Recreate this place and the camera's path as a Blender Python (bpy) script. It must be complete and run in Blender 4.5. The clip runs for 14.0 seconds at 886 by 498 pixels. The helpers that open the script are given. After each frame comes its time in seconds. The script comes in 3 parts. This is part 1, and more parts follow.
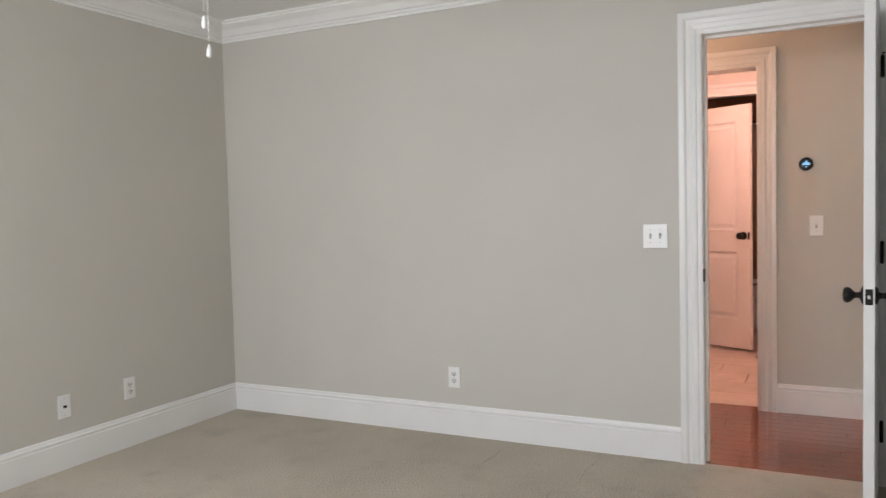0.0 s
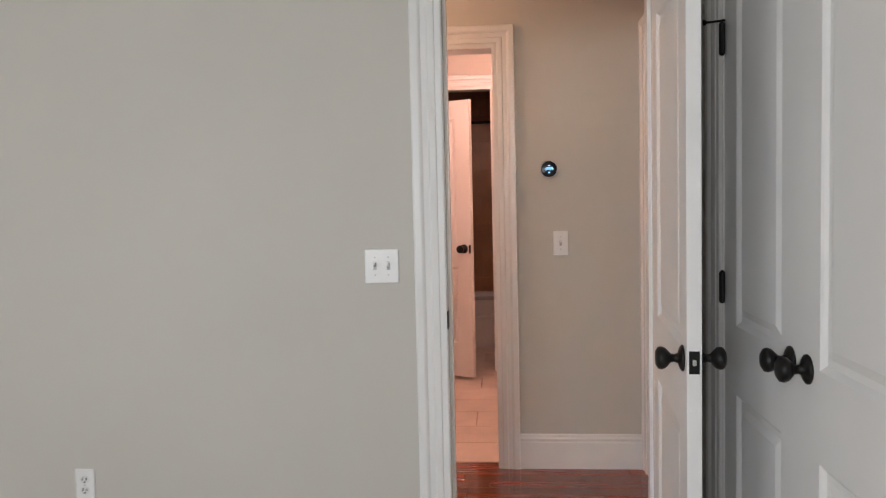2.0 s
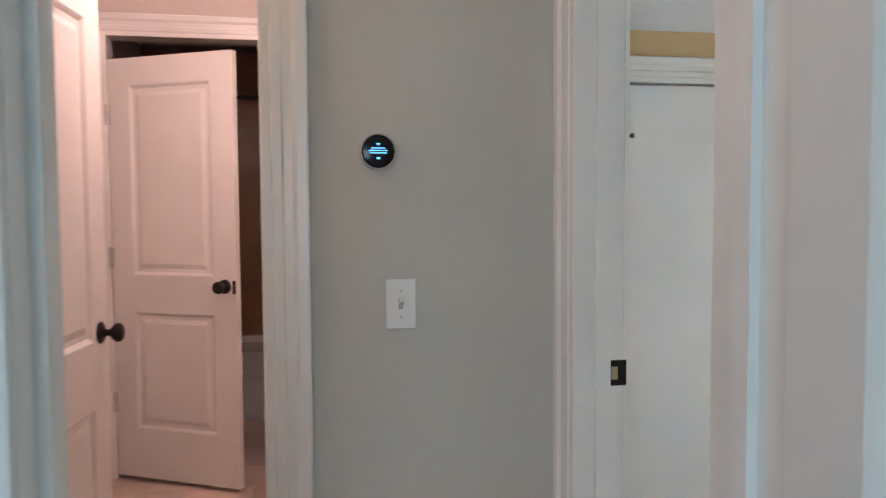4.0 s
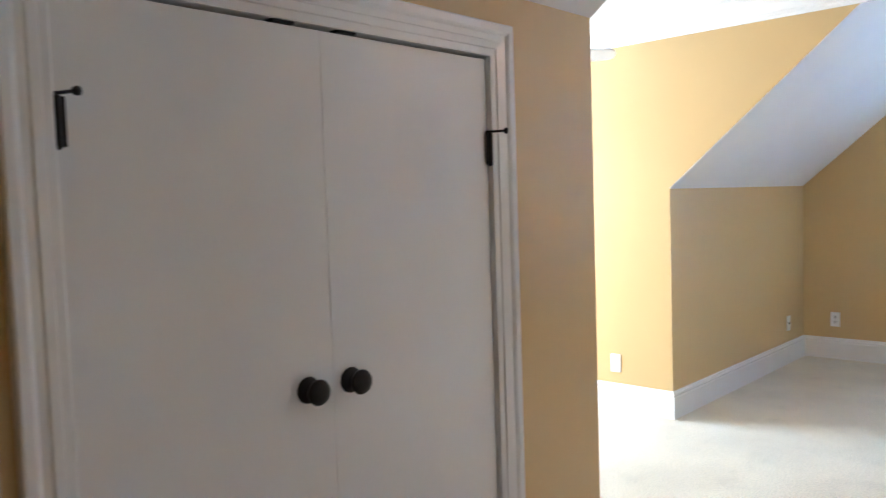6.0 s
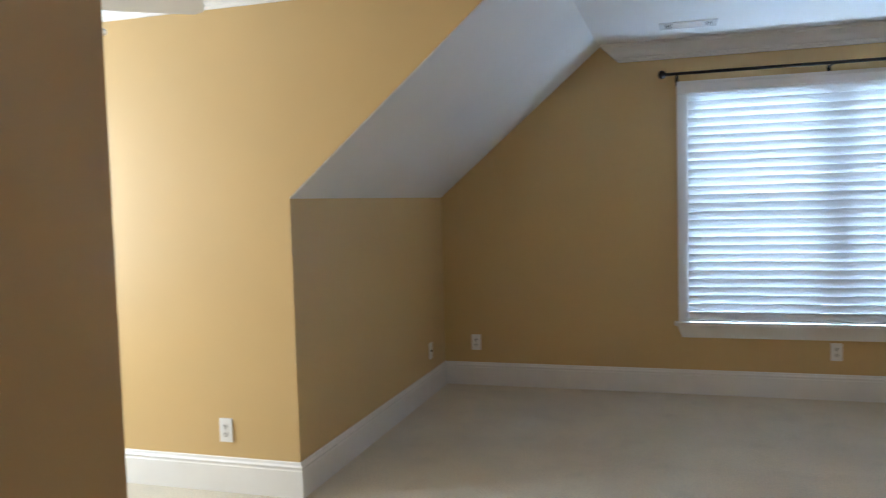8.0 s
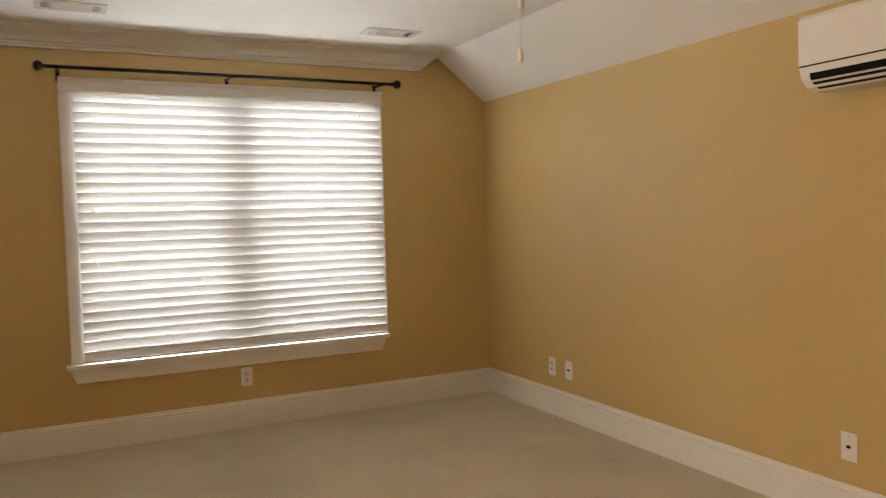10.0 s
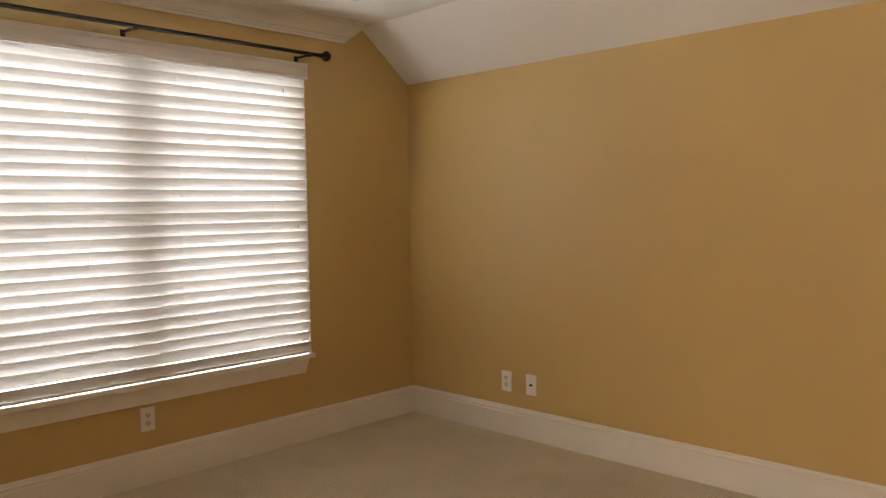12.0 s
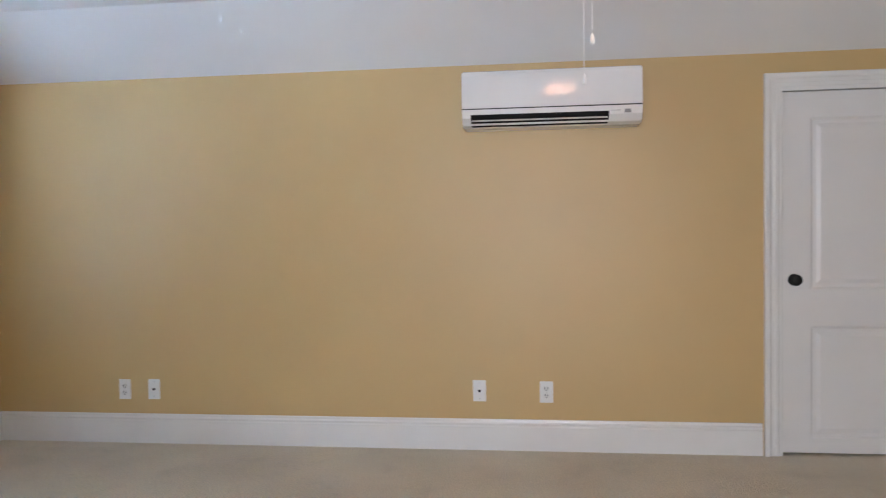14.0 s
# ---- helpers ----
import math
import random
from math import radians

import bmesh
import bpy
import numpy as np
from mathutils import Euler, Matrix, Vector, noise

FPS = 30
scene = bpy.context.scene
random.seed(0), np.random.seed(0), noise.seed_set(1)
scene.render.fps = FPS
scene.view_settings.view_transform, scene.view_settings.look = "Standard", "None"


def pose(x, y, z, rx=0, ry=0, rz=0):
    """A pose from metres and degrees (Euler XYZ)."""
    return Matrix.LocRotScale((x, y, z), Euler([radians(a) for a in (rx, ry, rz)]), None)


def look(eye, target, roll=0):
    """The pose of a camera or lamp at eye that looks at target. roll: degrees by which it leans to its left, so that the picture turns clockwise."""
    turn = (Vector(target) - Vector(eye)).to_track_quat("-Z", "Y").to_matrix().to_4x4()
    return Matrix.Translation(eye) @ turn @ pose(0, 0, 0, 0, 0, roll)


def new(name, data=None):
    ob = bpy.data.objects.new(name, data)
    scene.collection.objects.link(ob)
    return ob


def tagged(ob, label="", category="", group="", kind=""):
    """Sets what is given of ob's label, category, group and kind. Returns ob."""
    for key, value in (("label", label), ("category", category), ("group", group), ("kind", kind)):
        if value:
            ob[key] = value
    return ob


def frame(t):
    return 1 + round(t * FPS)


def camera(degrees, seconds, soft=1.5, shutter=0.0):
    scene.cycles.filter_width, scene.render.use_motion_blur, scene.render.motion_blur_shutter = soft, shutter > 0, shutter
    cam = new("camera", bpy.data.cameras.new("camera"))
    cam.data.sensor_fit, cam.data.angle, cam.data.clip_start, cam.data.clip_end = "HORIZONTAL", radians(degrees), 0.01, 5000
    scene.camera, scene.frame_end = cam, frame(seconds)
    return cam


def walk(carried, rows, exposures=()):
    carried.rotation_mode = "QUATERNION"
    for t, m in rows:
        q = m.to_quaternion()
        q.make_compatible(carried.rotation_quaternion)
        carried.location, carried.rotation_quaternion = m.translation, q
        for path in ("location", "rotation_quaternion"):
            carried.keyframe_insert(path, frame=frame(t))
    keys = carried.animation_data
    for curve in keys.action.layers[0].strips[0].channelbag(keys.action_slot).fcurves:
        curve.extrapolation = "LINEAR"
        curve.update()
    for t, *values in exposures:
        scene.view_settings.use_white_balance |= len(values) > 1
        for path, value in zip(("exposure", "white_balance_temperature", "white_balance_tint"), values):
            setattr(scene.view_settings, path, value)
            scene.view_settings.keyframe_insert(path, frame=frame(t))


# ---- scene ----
cam = camera(59.7, 14.0, soft=1.2, shutter=0.25)
PATH = [
    (0, (1.037, -3.767, 1.244), (0.139, -1.983, 1.139), -1.5),
    (0.5, (1.001, -3.689, 1.259), (0.307, -1.817, 1.151), -1.3),
    (1, (0.857, -3.44, 1.288), (0.427, -1.49, 1.182), -1.4),
    (1.5, (0.786, -3.055, 1.296), (0.531, -1.075, 1.182), -1.5),
    (2, (0.71, -2.593, 1.297), (0.544, -0.604, 1.176), -1.3),
    (4.3, (0.743, -0.407, 1.316), (1.276, 1.518, 1.213), -0.9),
    (4.5, (0.778, -0.24, 1.312), (1.437, 1.647, 1.221), -1.4),
    (5, (0.954, 0.133, 1.318), (1.892, 1.896, 1.221), -1.5),
    (5.5, (1.151, 0.387, 1.351), (2.309, 2.013, 1.231), -1.8),
    (6, (1.362, 0.587, 1.355), (2.82, 1.95, 1.234), -1.9),
    (6.5, (1.631, 0.69, 1.362), (3.176, 1.955, 1.253), -2.0),
    (7, (1.932, 0.851, 1.358), (3.546, 2.028, 1.257), -2.1),
    (7.5, (2.274, 0.975, 1.353), (4.038, 1.911, 1.238), -1.9),
    (8, (2.492, 1.036, 1.353), (4.399, 1.626, 1.233), -1.6),
    (8.5, (2.611, 1.12, 1.349), (4.601, 1.285, 1.229), -1.6),
    (9, (2.665, 1.067, 1.296), (4.648, 0.829, 1.195), -1.6),
    (11.5, (4.204, 1.483, 1.305), (5.655, 0.111, 1.194), -1.1),
    (12, (4.375, 1.701, 1.306), (5.771, 0.273, 1.199), -1.0),
    (12.5, (4.375, 1.903, 1.281), (5.563, 0.297, 1.179), -1.3),
    (13, (4.414, 2.163, 1.25), (5.298, 0.37, 1.179), -1.0),
    (13.5, (4.61, 2.353, 1.239), (5.183, 0.437, 1.173), -0.9),
    (14, (4.793, 2.491, 1.231), (5.044, 0.508, 1.167), -0.9),
]
EXPOSURES = [(0.0, 1.76, 6150, 18), (2.0, 1.58, 6150, 18), (4.3, 1.4, 4950, 1), (4.6, 1.38, 5100, 2), (5.0, 1.05, 5500, 9), (5.5, 0.68, 5600, 13), (6.5, 0.25, 5500, 12), (8.0, -0.76, 6300, 12), (8.5, -0.93, 7400, 13), (9.0, -0.7, 10400, 20), (11.5, -0.92, 12200, 26), (12.5, -0.99, 13000, 29), (13.0, -0.86, 12000, 28), (13.4, -0.64, 8600, 21), (14.0, -0.32, 6400, 18)]
walk(cam, [(t, look(e, g, r)) for t, e, g, r in PATH], EXPOSURES)

# ---- world, sun, large lights ----
SUN_ELEV, SUN_AZ = 52.0, 77.4          # degrees; azimuth of the sun from +x towards +y
world = bpy.data.worlds.new("sky_world")
scene.world = world
world.use_nodes = True
wn = world.node_tree
sky = wn.nodes.new("ShaderNodeTexSky")
sky.sky_type = "NISHITA"
sky.sun_disc = False
sky.sun_elevation = radians(SUN_ELEV)
sky.sun_rotation = radians(90 - SUN_AZ)
wn.links.new(sky.outputs[0], wn.nodes["Background"].inputs[0])
wn.nodes["Background"].inputs[1].default_value = 0.12


def lamp(name, kind, energy, colour, m, **more):
    data = bpy.data.lights.new(name, kind)
    data.energy, data.color = energy, colour
    for key, value in more.items():
        if key == "size":
            data.shape = "RECTANGLE"
            data.size, data.size_y = value
        elif key == "angle":
            data.angle = value
        elif key == "radius":
            data.shadow_soft_size = value
        elif key == "spread":
            data.spread = value
    ob = new(name, data)
    ob.matrix_world = m
    return ob


se, sa = radians(SUN_ELEV), radians(SUN_AZ)
sun_dir = Vector((math.cos(se) * math.cos(sa), math.cos(se) * math.sin(sa), math.sin(se)))
lamp("sun", "SUN", 3.0, (1.0, 0.95, 0.88), look(sun_dir * 30, (0, 0, 0)), angle=radians(0.5))
# sky light that comes in through the window openings
lamp("grey_window_light", "AREA", 21, (0.95, 1.0, 0.96), look((-0.8, -4.98, 1.45), (-0.9, 0, 1.8)), size=(1.9, 1.4))
lamp("grey_west_window_light", "AREA", 5.5, (0.98, 1.0, 1.0), look((-2.35, -3.4, 1.45), (2.0, -2.6, 1.3)), size=(1.6, 1.4))
lamp("wing_window_light", "AREA", 165, (0.72, 0.87, 1.0), look((4.87, 5.27, 1.4), (4.80, 0, 1.0)), size=(1.3, 1.4))
lamp("east_window_light", "AREA", 1040, (0.48, 0.71, 1.0), look((8.62, 0.07, 1.45), (7.93, 0.07, 1.13)), size=(1.9, 1.25), spread=radians(120))
# bath bulb added out of view, placed to light the tub tiles warmly
lamp("bath_bulb", "POINT", 12, (1.0, 0.56, 0.41), pose(0.55, 1.95, 2.26), radius=0.06)
lamp("hall_bulb", "POINT", 4.8, (1.0, 0.58, 0.34), pose(-0.2, 0.62, 2.27), radius=0.05)

# ---- materials ----


def material(name, colour, rough=0.5, metal=0.0, vary=0.05, scale=6.0, bump=0.0, bump_scale=200.0, grain=None, pieces=0.0, coat=0.0, spec=0.5, through_light=0.0):
    """Principled surface with mottling at a large scale, fine relief, and a shade of its own for each piece."""
    m = bpy.data.materials.new(name)
    m.use_nodes = True
    nt = m.node_tree
    bsdf = nt.nodes["Principled BSDF"]
    bsdf.inputs["Roughness"].default_value = rough
    bsdf.inputs["Metallic"].default_value = metal
    bsdf.inputs["Coat Weight"].default_value = coat
    bsdf.inputs["Coat Roughness"].default_value = 0.12
    bsdf.inputs["Specular IOR Level"].default_value = spec
    geo = nt.nodes.new("ShaderNodeTexCoord")
    mapping = nt.nodes.new("ShaderNodeMapping")
    nt.links.new(geo.outputs["Object"], mapping.inputs[0])
    if grain:
        mapping.inputs["Scale"].default_value = grain
    n1 = nt.nodes.new("ShaderNodeTexNoise")
    n1.inputs["Scale"].default_value = scale
    n1.inputs["Detail"].default_value = 6
    nt.links.new(mapping.outputs[0], n1.inputs["Vector"])
    ramp = nt.nodes.new("ShaderNodeMapRange")
    ramp.inputs[1].default_value, ramp.inputs[2].default_value = 0.3, 0.7
    ramp.inputs[3].default_value, ramp.inputs[4].default_value = 1 - vary, 1 + vary
    nt.links.new(n1.outputs[0], ramp.inputs[0])
    value = ramp.outputs[0]
    if pieces:
        info = nt.nodes.new("ShaderNodeObjectInfo")
        pr = nt.nodes.new("ShaderNodeMapRange")
        pr.inputs[3].default_value, pr.inputs[4].default_value = 1 - pieces, 1 + pieces
        nt.links.new(info.outputs["Random"], pr.inputs[0])
        mul = nt.nodes.new("ShaderNodeMath")
        mul.operation = "MULTIPLY"
        nt.links.new(value, mul.inputs[0])
        nt.links.new(pr.outputs[0], mul.inputs[1])
        value = mul.outputs[0]
    mix = nt.nodes.new("ShaderNodeVectorMath")
    mix.operation = "SCALE"
    mix.inputs[0].default_value = colour
    nt.links.new(value, mix.inputs["Scale"])
    nt.links.new(mix.outputs[0], bsdf.inputs["Base Color"])
    if bump:
        n2 = nt.nodes.new("ShaderNodeTexNoise")
        n2.inputs["Scale"].default_value = bump_scale
        n2.inputs["Detail"].default_value = 4
        nt.links.new(geo.outputs["Object"], n2.inputs["Vector"])
        b = nt.nodes.new("ShaderNodeBump")
        b.inputs["Strength"].default_value = bump
        b.inputs["Distance"].default_value = 0.004
        nt.links.new(n2.outputs[0], b.inputs["Height"])
        nt.links.new(b.outputs[0], bsdf.inputs["Normal"])
    if through_light:
        tr = nt.nodes.new("ShaderNodeBsdfTranslucent")
        tr.inputs[0].default_value = (*colour, 1)
        add = nt.nodes.new("ShaderNodeMixShader")
        add.inputs[0].default_value = through_light
        nt.links.new(bsdf.outputs[0], add.inputs[1])
        nt.links.new(tr.outputs[0], add.inputs[2])
        nt.links.new(add.outputs[0], nt.nodes["Material Output"].inputs[0])
    return m


def glow(name, colour, strength):
    m = bpy.data.materials.new(name)
    m.use_nodes = True
    b = m.node_tree.nodes["Principled BSDF"]
    b.inputs["Base Color"].default_value = (*colour, 1)
    b.inputs["Emission Color"].default_value = (*colour, 1)
    b.inputs["Emission Strength"].default_value = strength
    return m


def carpet_material(name, colour, worn):
    """Cut pile: fine tufts, brushed patches and a few worn stains."""
    m = material(name, colour, rough=1.0, vary=0.085, scale=1.9, bump=1.0, bump_scale=110, spec=0.1)
    m.node_tree.nodes["Bump"].inputs["Distance"].default_value = 0.012
    nt = m.node_tree
    bsdf = nt.nodes["Principled BSDF"]
    old = bsdf.inputs["Base Color"].links[0].from_socket
    tc = nt.nodes.new("ShaderNodeTexCoord")
    fine = nt.nodes.new("ShaderNodeTexNoise")
    fine.inputs["Scale"].default_value = 140
    fine.inputs["Detail"].default_value = 3
    nt.links.new(tc.outputs["Object"], fine.inputs["Vector"])
    spots = nt.nodes.new("ShaderNodeTexNoise")
    spots.inputs["Scale"].default_value = 5.5
    spots.inputs["Detail"].default_value = 5
    nt.links.new(tc.outputs["Object"], spots.inputs["Vector"])
    r1 = nt.nodes.new("ShaderNodeMapRange")
    r1.inputs[1].default_value, r1.inputs[2].default_value, r1.inputs[3].default_value, r1.inputs[4].default_value = 0.3, 0.7, 0.72, 1.22
    r2 = nt.nodes.new("ShaderNodeMapRange")
    r2.inputs[1].default_value, r2.inputs[2].default_value, r2.inputs[3].default_value, r2.inputs[4].default_value = 0.54, 0.74, 1.0, 1 - worn
    nt.links.new(fine.outputs[0], r1.inputs[0])
    nt.links.new(spots.outputs[0], r2.inputs[0])
    mul = nt.nodes.new("ShaderNodeMath")
    mul.operation = "MULTIPLY"
    nt.links.new(r1.outputs[0], mul.inputs[0])
    nt.links.new(r2.outputs[0], mul.inputs[1])
    sc = nt.nodes.new("ShaderNodeVectorMath")
    sc.operation = "SCALE"
    nt.links.new(old, sc.inputs[0])
    nt.links.new(mul.outputs[0], sc.inputs["Scale"])
    nt.links.new(sc.outputs[0], bsdf.inputs["Base Color"])
    bsdf.inputs["Sheen Weight"].default_value = 0.25
    return m


def glass_material(name):
    m = bpy.data.materials.new(name)
    m.use_nodes = True
    b = m.node_tree.nodes["Principled BSDF"]
    b.inputs["Base Color"].default_value = (1, 1, 1, 1)
    b.inputs["Roughness"].default_value = 0.0
    b.inputs["IOR"].default_value = 1.45
    b.inputs["Transmission Weight"].default_value = 1.0
    return m


GREY = material("grey_wall_paint", (0.575, 0.547, 0.492), 0.62, vary=0.025, scale=1.6, bump=0.10, bump_scale=260)
GOLD = material("gold_wall_paint", (0.590, 0.408, 0.183), 0.42, vary=0.025, scale=1.6, bump=0.10, bump_scale=260)
BATH = material("bath_wall_paint", (0.66, 0.60, 0.54), 0.55, vary=0.03, scale=2, bump=0.1, bump_scale=260)
CEIL = material("ceiling_paint", (0.80, 0.79, 0.77), 0.75, vary=0.02, scale=2, bump=0.15, bump_scale=220)
TRIM = material("white_trim_paint", (0.81, 0.80, 0.78), 0.26, vary=0.02, scale=5, bump=0.04, bump_scale=90)
DOOR = material("white_door_paint", (0.78, 0.765, 0.745), 0.36, vary=0.025, scale=3, bump=0.06, bump_scale=120)
PLATE = material("white_plastic", (0.82, 0.81, 0.79), 0.3, vary=0.01, scale=20)
RECEPTACLE = material("ivory_receptacle", (0.74, 0.725, 0.70), 0.35, vary=0.01, scale=20)
GLOSSY = material("glossy_white_plastic", (0.84, 0.84, 0.83), 0.10, vary=0.008, scale=9, coat=0.2)
SLOT = material("dark_slot", (0.012, 0.012, 0.012), 0.6, spec=0.1)
PANEL = material("satin_white_plastic", (0.84, 0.84, 0.83), 0.045, vary=0.008, scale=9, spec=0.24)
BRONZE = material("oil_rubbed_bronze", (0.0075, 0.0062, 0.0055), 0.40, 0.0, vary=0.25, scale=60, spec=0.27)
STEEL = material("satin_steel", (0.55, 0.54, 0.52), 0.3, 1.0, vary=0.05, scale=40)
CARPET_GREY = carpet_material("beige_carpet", (0.53, 0.46, 0.355), 0.16)
CARPET_GOLD = carpet_material("cream_carpet", (0.69, 0.615, 0.475), 0.10)
WOOD = material("cherry_floorboard", (0.20, 0.044, 0.018), 0.16, vary=0.22, scale=5, grain=(1.0, 16, 16), bump=0.01, bump_scale=40, pieces=0.22, coat=0.4)
TILE = material("bath_floor_tile", (0.62, 0.49, 0.41), 0.35, vary=0.10, scale=7, bump=0.05, bump_scale=40, pieces=0.06)
GROUT = material("grout", (0.30, 0.22, 0.17), 0.9, vary=0.1, scale=30)
TUB_TILE = material("brown_wall_tile", (0.36, 0.19, 0.10), 0.35, vary=0.12, scale=6, pieces=0.06)
PORCELAIN = material("white_porcelain", (0.78, 0.76, 0.73), 0.12, vary=0.01, scale=3, coat=0.4)
SLAT = material("white_blind_slat", (0.75, 0.75, 0.745), 0.35, vary=0.03, scale=8, through_light=0.025)
CORD = material("blind_cord", (0.75, 0.75, 0.73), 0.8, vary=0.05, scale=50)
BLADE = material("white_fan_blade", (0.76, 0.77, 0.79), 0.35, vary=0.02, scale=6)
FROST = material("frosted_glass", (0.85, 0.83, 0.80), 0.3, vary=0.01, scale=6, through_light=0.3)
BLACK_GLASS = material("black_display", (0.012, 0.012, 0.014), 0.15, vary=0.05, scale=10, spec=0.25)
LIT = glow("lit_display", (0.25, 0.62, 1.0), 0.55)
BULB = glow("warm_bulb", (1.0, 0.55, 0.32), 1.5)
LIT_BOWL = glow("lit_frosted_bowl", (1.0, 0.50, 0.30), 34.0)
GLASS = glass_material("window_glass")
LAWN = material("lawn", (0.07, 0.11, 0.035), 0.95, vary=0.3, scale=0.4, bump=0.5, bump_scale=9)

# ---- mesh helpers ----


def mesh_of(name, bm, mat, smooth=False):
    me = bpy.data.meshes.new(name)
    bmesh.ops.recalc_face_normals(bm, faces=bm.faces[:])
    bm.to_mesh(me)
    bm.free()
    me.materials.append(mat)
    if smooth:
        for p in me.polygons:
            p.use_smooth = True
    return me


def part(name, bm, mat, parent=None, label="", m=None, smooth=False):
    ob = new(name, bm if isinstance(bm, bpy.types.Mesh) else mesh_of(name, bm, mat, smooth))
    ob.parent = parent
    if m is not None:
        ob.matrix_basis = m
    if label:
        ob["label"] = label
    return ob


def thing(name, m, label, category, group="", kind=""):
    ob = new(name)
    ob.matrix_basis = m
    return tagged(ob, label, category, group, kind)


def box(bm, x0, x1, y0, y1, z0, z1):
    v = [bm.verts.new(p) for p in ((x0, y0, z0), (x1, y0, z0), (x1, y1, z0), (x0, y1, z0), (x0, y0, z1), (x1, y0, z1), (x1, y1, z1), (x0, y1, z1))]
    for f in ((0, 3, 2, 1), (4, 5, 6, 7), (0, 1, 5, 4), (1, 2, 6, 5), (2, 3, 7, 6), (3, 0, 4, 7)):
        bm.faces.new([v[i] for i in f])
    return bm


def boxes(*rows):
    bm = bmesh.new()
    for r in rows:
        box(bm, *r)
    return bm


def soft_box(x0, x1, y0, y1, z0, z1, r=0.003, seg=2):
    bm = boxes((x0, x1, y0, y1, z0, z1))
    bmesh.ops.bevel(bm, geom=bm.edges[:], offset=r, segments=seg, affect="EDGES", profile=0.5)
    return bm


def prism(poly, axis, a, b):
    """A polygon drawn in the two other axes, carried along axis from a to b."""
    bm = bmesh.new()
    rings = []
    for w in (a, b):
        rings.append([bm.verts.new({"x": (w, p, q), "y": (p, w, q), "z": (p, q, w)}[axis]) for p, q in poly])
    bm.faces.new(rings[0])
    bm.faces.new(rings[1][::-1])
    n = len(poly)
    for i in range(n):
        bm.faces.new((rings[0][i], rings[1][i], rings[1][(i + 1) % n], rings[0][(i + 1) % n]))
    return bm


def sweep(profile, pts, n):
    """A profile (u beside the path, v along n) carried along a path with mitred corners."""
    bm = bmesh.new()
    n = Vector(n)
    pts = [Vector(p) for p in pts]
    rings = []
    for i, p in enumerate(pts):
        lats = []
        if i > 0:
            lats.append(n.cross((p - pts[i - 1]).normalized()))
        if i < len(pts) - 1:
            lats.append(n.cross((pts[i + 1] - p).normalized()))
        m = lats[0] if len(lats) == 1 else (lats[0] + lats[1]) / (1 + lats[0].dot(lats[1]))
        rings.append([bm.verts.new(p + m * u + n * v) for u, v in profile])
    k = len(profile)
    for a, b in zip(rings, rings[1:]):
        for i in range(k):
            bm.faces.new((a[i], b[i], b[(i + 1) % k], a[(i + 1) % k]))
    bm.faces.new(rings[0][::-1])
    bm.faces.new(rings[-1])
    return bm


def lathe(profile, seg=20):
    """(radius, height) rows turned round z."""
    bm = bmesh.new()
    rings = []
    for r, h in profile:
        if r < 1e-5:
            rings.append([bm.verts.new((0, 0, h))])
        else:
            rings.append([bm.verts.new((r * math.cos(2 * math.pi * i / seg), r * math.sin(2 * math.pi * i / seg), h)) for i in range(seg)])
    for a, b in zip(rings, rings[1:]):
        for i in range(seg):
            j = (i + 1) % seg
            if len(a) == 1 and len(b) > 1:
                bm.faces.new((a[0], b[i], b[j]))
            elif len(b) == 1 and len(a) > 1:
                bm.faces.new((a[i], b[0], a[j]))
            elif len(a) > 1:
                bm.faces.new((a[i], b[i], b[j], a[j]))
    return bm


CASING = [(0, 0), (0, .011), (.004, .013), (.022, .014), (.025, .018), (.045, .020), (.050, .0165), (.068, .018), (.074, .023), (.080, .026), (.100, .027), (.105, .023), (.105, 0)]
BASE = [(0, 0), (.017, 0), (.017, .128), (.014, .133), (.014, .139), (.0165, .142), (.0165, .147), (.010, .154), (.008, .164), (.006, .168), (0, .168)]
CROWN = [(0, 0), (.105, 0), (.105, -.010), (.096, -.014), (.094, -.024), (.076, -.036), (.058, -.048), (.044, -.064), (.034, -.080), (.022, -.086), (.020, -.096), (.012, -.100), (.010, -.114), (0, -.114)]


def baseboard(pts, label):
    return tagged(part("baseboard", sweep(BASE, [(x, y, 0) for x, y in pts], (0, 0, 1)), TRIM), label, "baseboard", kind="structure")


def crown(pts, z, label):
    return tagged(part("trim", sweep(CROWN, [(x, y, z) for x, y in pts], (0, 0, 1)), TRIM), label, "crown moulding", kind="structure")


def structure(name, bm, mat, label, category):
    return tagged(part(name, bm, mat), label, category, kind="structure")


# ---- floors ----
structure("floor_grey_room", boxes((-2.5, 1.48, -5.13, 0.012, -0.12, 0.0)), CARPET_GREY, "beige cut-pile carpet of the empty grey bedroom", "floor")
grey_floor = bpy.data.objects["floor_grey_room"]
for rx, ry0, ry1 in ((-0.472, -0.43, -0.12), (0.016, -0.48, -0.13), (-0.05, -0.75, -0.62)):
    ridge = bmesh.new()
    rows = []
    for k in range(13):
        f = k / 12
        hgt = .006 * math.sin(math.pi * f)
        y, x = ry0 + (ry1 - ry0) * f, rx + .006 * math.sin(9 * f + rx * 20)
        rows.append([ridge.verts.new(c) for c in ((x - .014, y, -.002), (x - .004, y, hgt), (x + .001, y, hgt * .9), (x + .004, y, -.002))])
    for a, b in zip(rows, rows[1:]):
        for i in range(3):
            ridge.faces.new((a[i], b[i], b[i + 1], a[i + 1]))
    part("carpet_ridge", ridge, CARPET_GREY, grey_floor)
